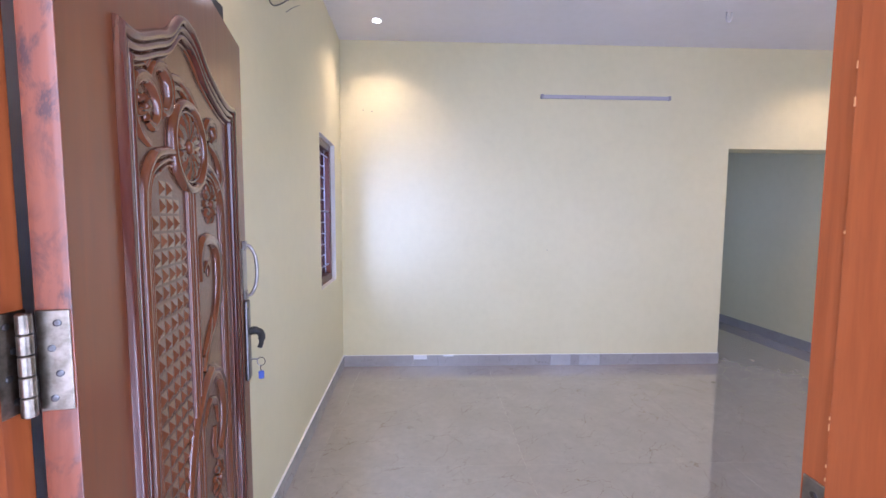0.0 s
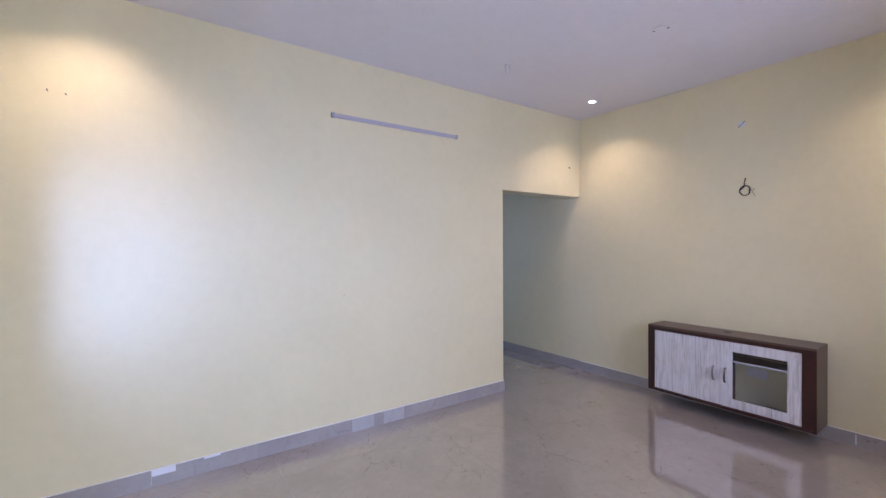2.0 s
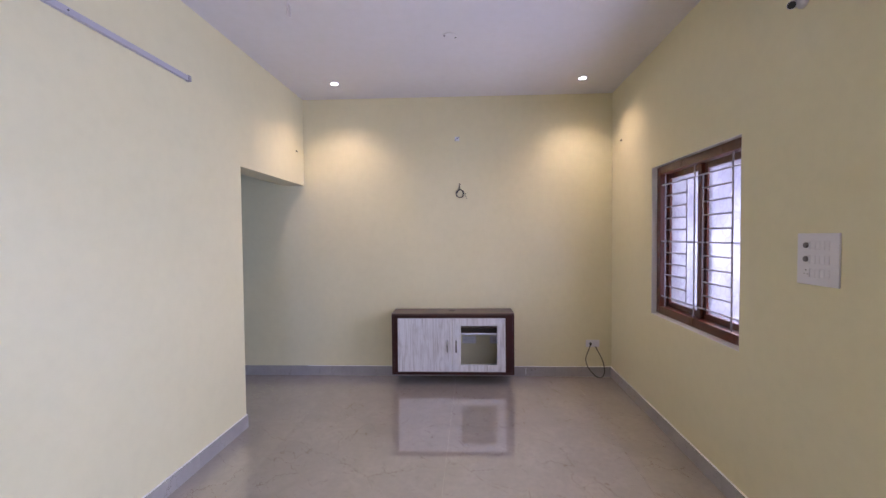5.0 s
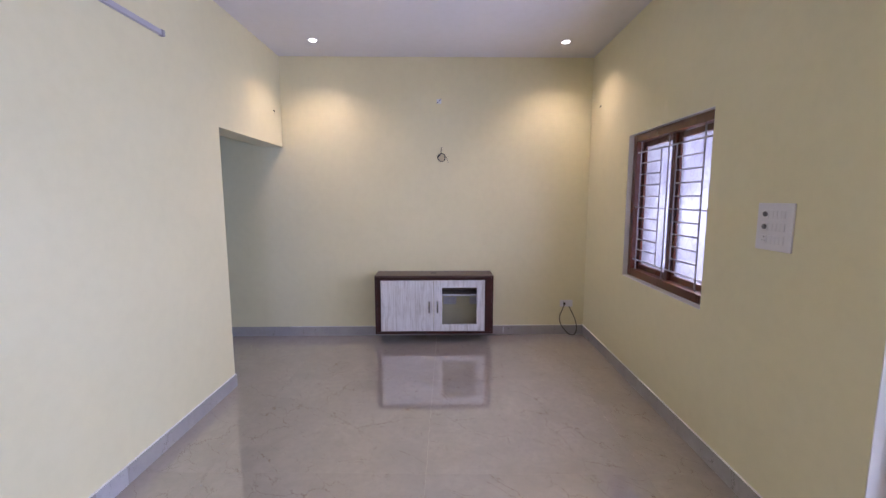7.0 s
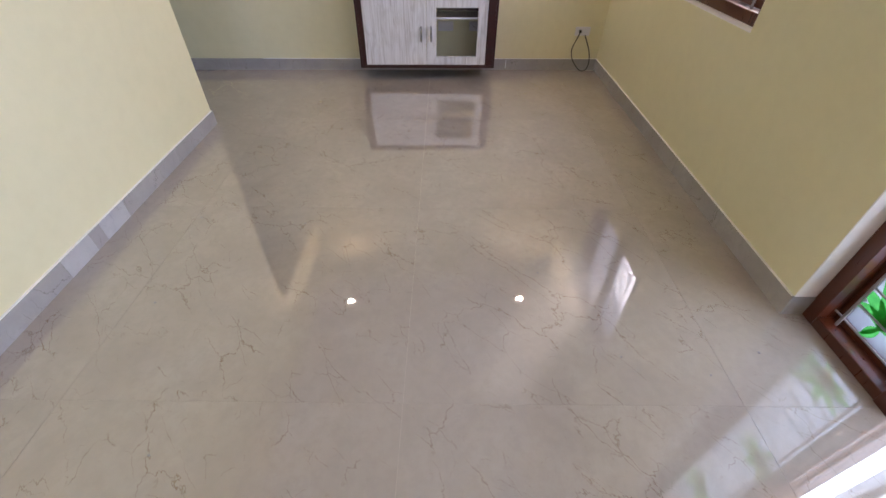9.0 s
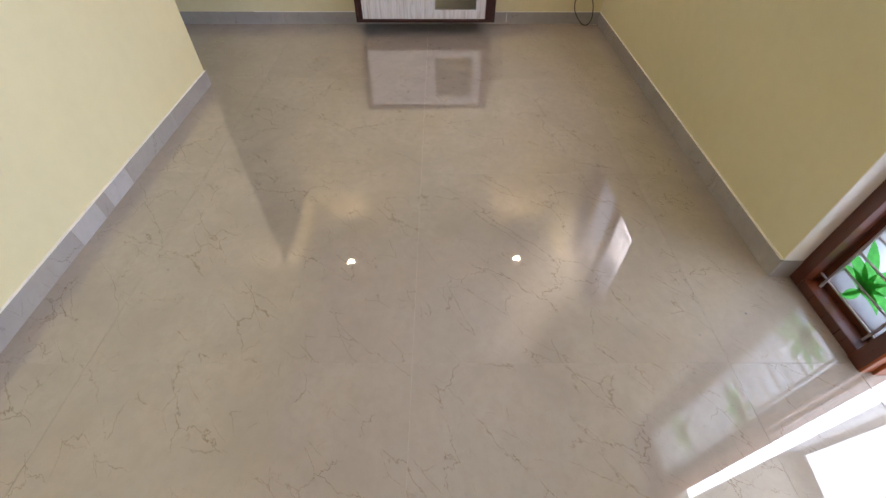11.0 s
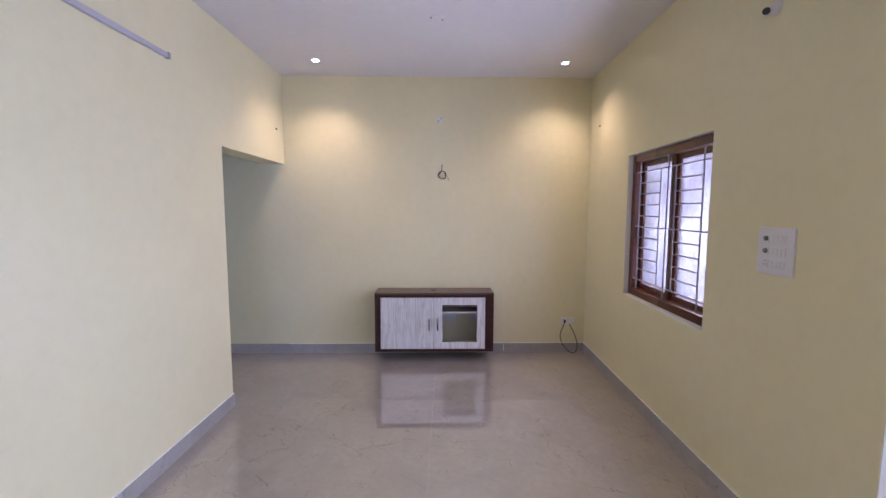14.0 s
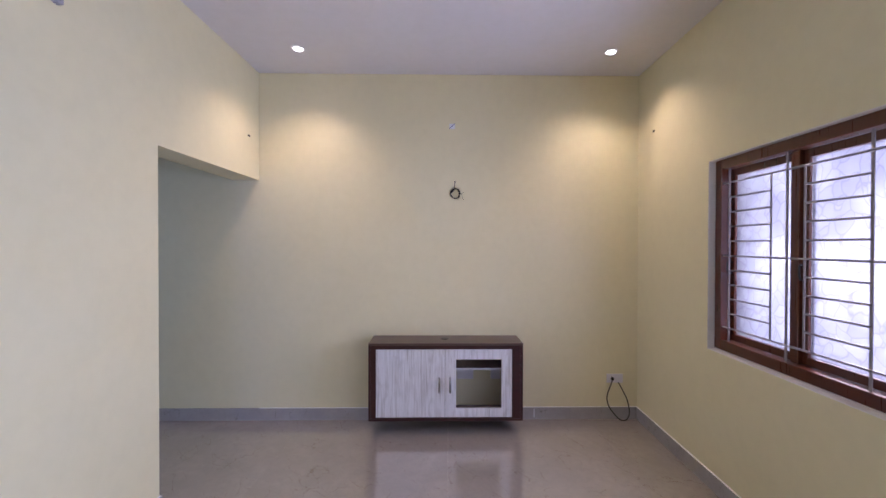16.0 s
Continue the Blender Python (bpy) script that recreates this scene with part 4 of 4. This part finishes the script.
wc = base("wire_coil", pose(east_x(2.31) - EAST, 0.030, -0.005), "coil of black wire hanging from a drilled hole", "wires")
part("wire", tube(bmesh.new(), [(EAST + 0.001, 2.282, 2.115), (EAST - 0.008, 2.284, 2.100), (EAST - 0.010, 2.290, 2.05), *coil], 0.0042, 5), BLACK, wc, smooth=True)
for e in ((2.205, 2.022), (2.205, 1.955)):
    part("wire_tail", tube(bmesh.new(), smooth_path([(EAST - 0.01, 2.255, 2.01), (EAST - 0.015, 2.23, 2.01), (EAST - 0.008, *e)], 4), 0.0014, 5), BLACK, wc)
part("hole", lathe(bmesh.new(), [(0.007, 0), (0.007, 0.001)], 12, pose(EAST, 2.282, 2.117, 0, -90)), BLACK, wc)
tagged(part("plaster_dab", one(-0.002, 0, -0.025, 0.025, -0.024, 0.023, 0.0005), CEMENT, m=pose(east_x(2.338), 2.338, 2.603, 0, 0, 1.67)), "small dab of white filler on the wall", "filler")
tagged(part("tape_mark", tube(bmesh.new(), [(-0.003, 0.027, -0.024), (-0.004, -0.026, 0.025)], 0.0045, 6, flat=0.5), BLUE, m=pose(east_x(2.338), 2.338, 2.603, 0, 0, 1.67)), "short strip of blue tape on the wall", "tape")
WIRES = [(0.0, 2.08, 2.46), (0.010, 2.13, 2.44), (0.014, 2.24, 2.50), (0.016, 2.36, 2.58), (0.018, 2.48, 2.65)]
ww = base("hanging_wires", pose(0, 0, 0), "thin loose wires hanging from a hole high on the wall", "wires")
part("wire", tube(bmesh.new(), smooth_path([(west_x(y) + o, y, z) for o, y, z in WIRES], 5), 0.003, 5), BLACK, ww)
part("wire", tube(bmesh.new(), smooth_path([(west_x(y) + o + 0.012, y + 0.04, z - 0.02) for o, y, z in WIRES[2:]], 4), 0.0015, 5), BLACK, ww)
for x, y, z, rz in ((4.075, north_y(4.075), 2.460, 0), (4.090, south_y(4.09), 2.496, 180), (-0.50, north_y(-0.5), 2.435, 0), (-0.42, north_y(-0.42), 2.426, 0)):
    tagged(part("wall_plug", tube(bmesh.new(), [(0, 0.002, 0), (0.002, -0.008, -0.002), (0.006, -0.012, -0.012)], 0.006 if x > 3 else 0.0035, 6), BLACK if x > 3 else GREYKNOB, m=pose(x, y, z, 0, 0, rz)), "small dark plug in a drilled hole in the wall", "wall plug", "wall plugs")

# added dark panel, standing in for the near-black shade in the gap
bd = base("board", pose(west_x(0.8) + 0.006, 0.80, 0.0, 0, 0, 2.39), "dark grey panel added to darken the gap behind the open door", "board")
part("panel", one(0, 0.025, 0.0, 0.75, 0, 2.15, 0.003), Mat("gap_shade_grey", (0.03, 0.03, 0.036), 0.5).m, bd)
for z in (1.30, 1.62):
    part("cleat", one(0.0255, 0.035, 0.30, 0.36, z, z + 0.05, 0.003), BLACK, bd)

# ---- bits left on the floor ----
for x, z in ((1.254, 1.13),):
    tagged(part("wall_speck", one(x, x + 0.006, north_y(x) - 0.0015, north_y(x), z, z + 0.005, 0.0004), GREYKNOB), "tiny dark nick in the wall paint", "nick", "nicks in the wall")
SPECKS = [(1.174, 0.70, 9), (1.909, 1.454, 4), (2.185, 3.692, 5), (1.8, 3.602, 5), (1.755, 3.0, 5), (2.041, 1.674, 5), (2.224, 0.69, 6), (2.115, 3.675, 4), (0.82, 1.174, 5), (0.927, 0.925, 6), (1.38, 1.76, 5), (1.164, 3.53, 6), (0.9, 1.5, 4), (2.9, 3.3, 5), (0.5, 3.2, 5)]
for x, y, s in SPECKS:
    bm = bmesh.new()
    bmesh.ops.create_icosphere(bm, subdivisions=1, radius=s * 0.001)
    for v in bm.verts:
        v.co.x *= 0.7 + 1.0 * random.random()
        v.co.z = max(-0.001, v.co.z * 0.4)
    tagged(part("debris", bm, GREYKNOB, m=pose(x, y, 0.001, 0, 0, random.uniform(0, 180))), "dark crumb of plaster on the tiled floor", "debris", "crumbs on the floor")

# ---- skirting tiles ----
skirt = base("skirting", pose(0, 0, 0), "grey marble-look tile skirting", "skirting", kind="structure")


def run(cuts, along, at, out, mats=None):
    """Skirting tiles along an axis between the cuts; `at` is the wall face, `out` the side they stand on."""
    for i, (a, b) in enumerate(zip(cuts, cuts[1:])):
        a2, b2 = a + 0.0006, b - 0.0006
        lo, hi = sorted((at, at + 0.011 * out))
        mat = (mats or {}).get(i, SKIRTING)
        bx = (a2, b2, lo, hi) if along == "x" else (lo, hi, a2, b2)
        skew(part("skirting_tile", one(*bx, 0.0, SKIRT), mat, skirt))


# two north tiles get the painted sheen
run([WEST, -0.03, 0.60, 1.315, 1.515, 1.60, 1.806, 2.40, 3.014], "x", NORTH, -1, {3: SKIRTING_SHEEN, 5: SKIRTING_SHEEN})
run([NORTH, 4.25], "y", 3.003, 1)
run([SOUTH, 1.28, 1.90, 2.52, 3.14, 3.77, 4.4, 5.0, 5.6, 6.2, 6.8, 7.2], "y", EAST, -1)
run([DOOR_R - 0.011, 1.75, 2.35, 2.95, 3.60, EAST - 0.011], "x", SOUTH, 1)
run([0.577, SOUTH], "y", DOOR_R, -1)
run([SOUTH + 0.011, 1.30, 1.95, 2.6, 3.25, NORTH - 0.011], "y", WEST, 1)
chips = bmesh.new()
for a, b, h in ((-0.03, 0.10, 0.040), (0.26, 0.36, 0.012)):
    box(chips, a, b, NORTH - 0.0125, NORTH - 0.011, SKIRT - h, SKIRT + 0.001)
skew(part("cement_patch", chips, CEMENT, skirt))
skew(part("joint_smear", one(EAST - 0.0125, EAST - 0.011, 1.600, 1.606, 0.02, 0.095), CEMENT, skirt))
cap = bmesh.new()
box(cap, WEST, 3.003, NORTH - 0.0115, NORTH, SKIRT, SKIRT + 0.003)
box(cap, EAST - 0.0115, EAST, SOUTH, NORTH, SKIRT, SKIRT + 0.003)
box(cap, DOOR_R, EAST - 0.0115, SOUTH, SOUTH + 0.0115, SKIRT, SKIRT + 0.003)
box(cap, WEST, WEST + 0.0115, SOUTH, NORTH - 0.0115, SKIRT, SKIRT + 0.003)
skew(part("joint_line", cap, PLASTER, skirt))

# ---- floor tiles ----
TX, TY, GAP = 1.22, 1.26, 0.0005
xs = [0.692 + TX * k for k in range(-2, 4)]
ys = [1.11 + TY * k for k in range(-1, 6)]
xs = sorted({max(WEST - 0.2, min(EAST + 0.1, x)) for x in xs})
ys = sorted({max(0.576, min(7.3, y)) for y in ys})
for a, b in zip(xs, xs[1:]):
    for c, d in zip(ys, ys[1:]):
        part("floor_tile", one(a + GAP, b - GAP, c + GAP, d - GAP, -0.001, 0.0), TILE, floor)
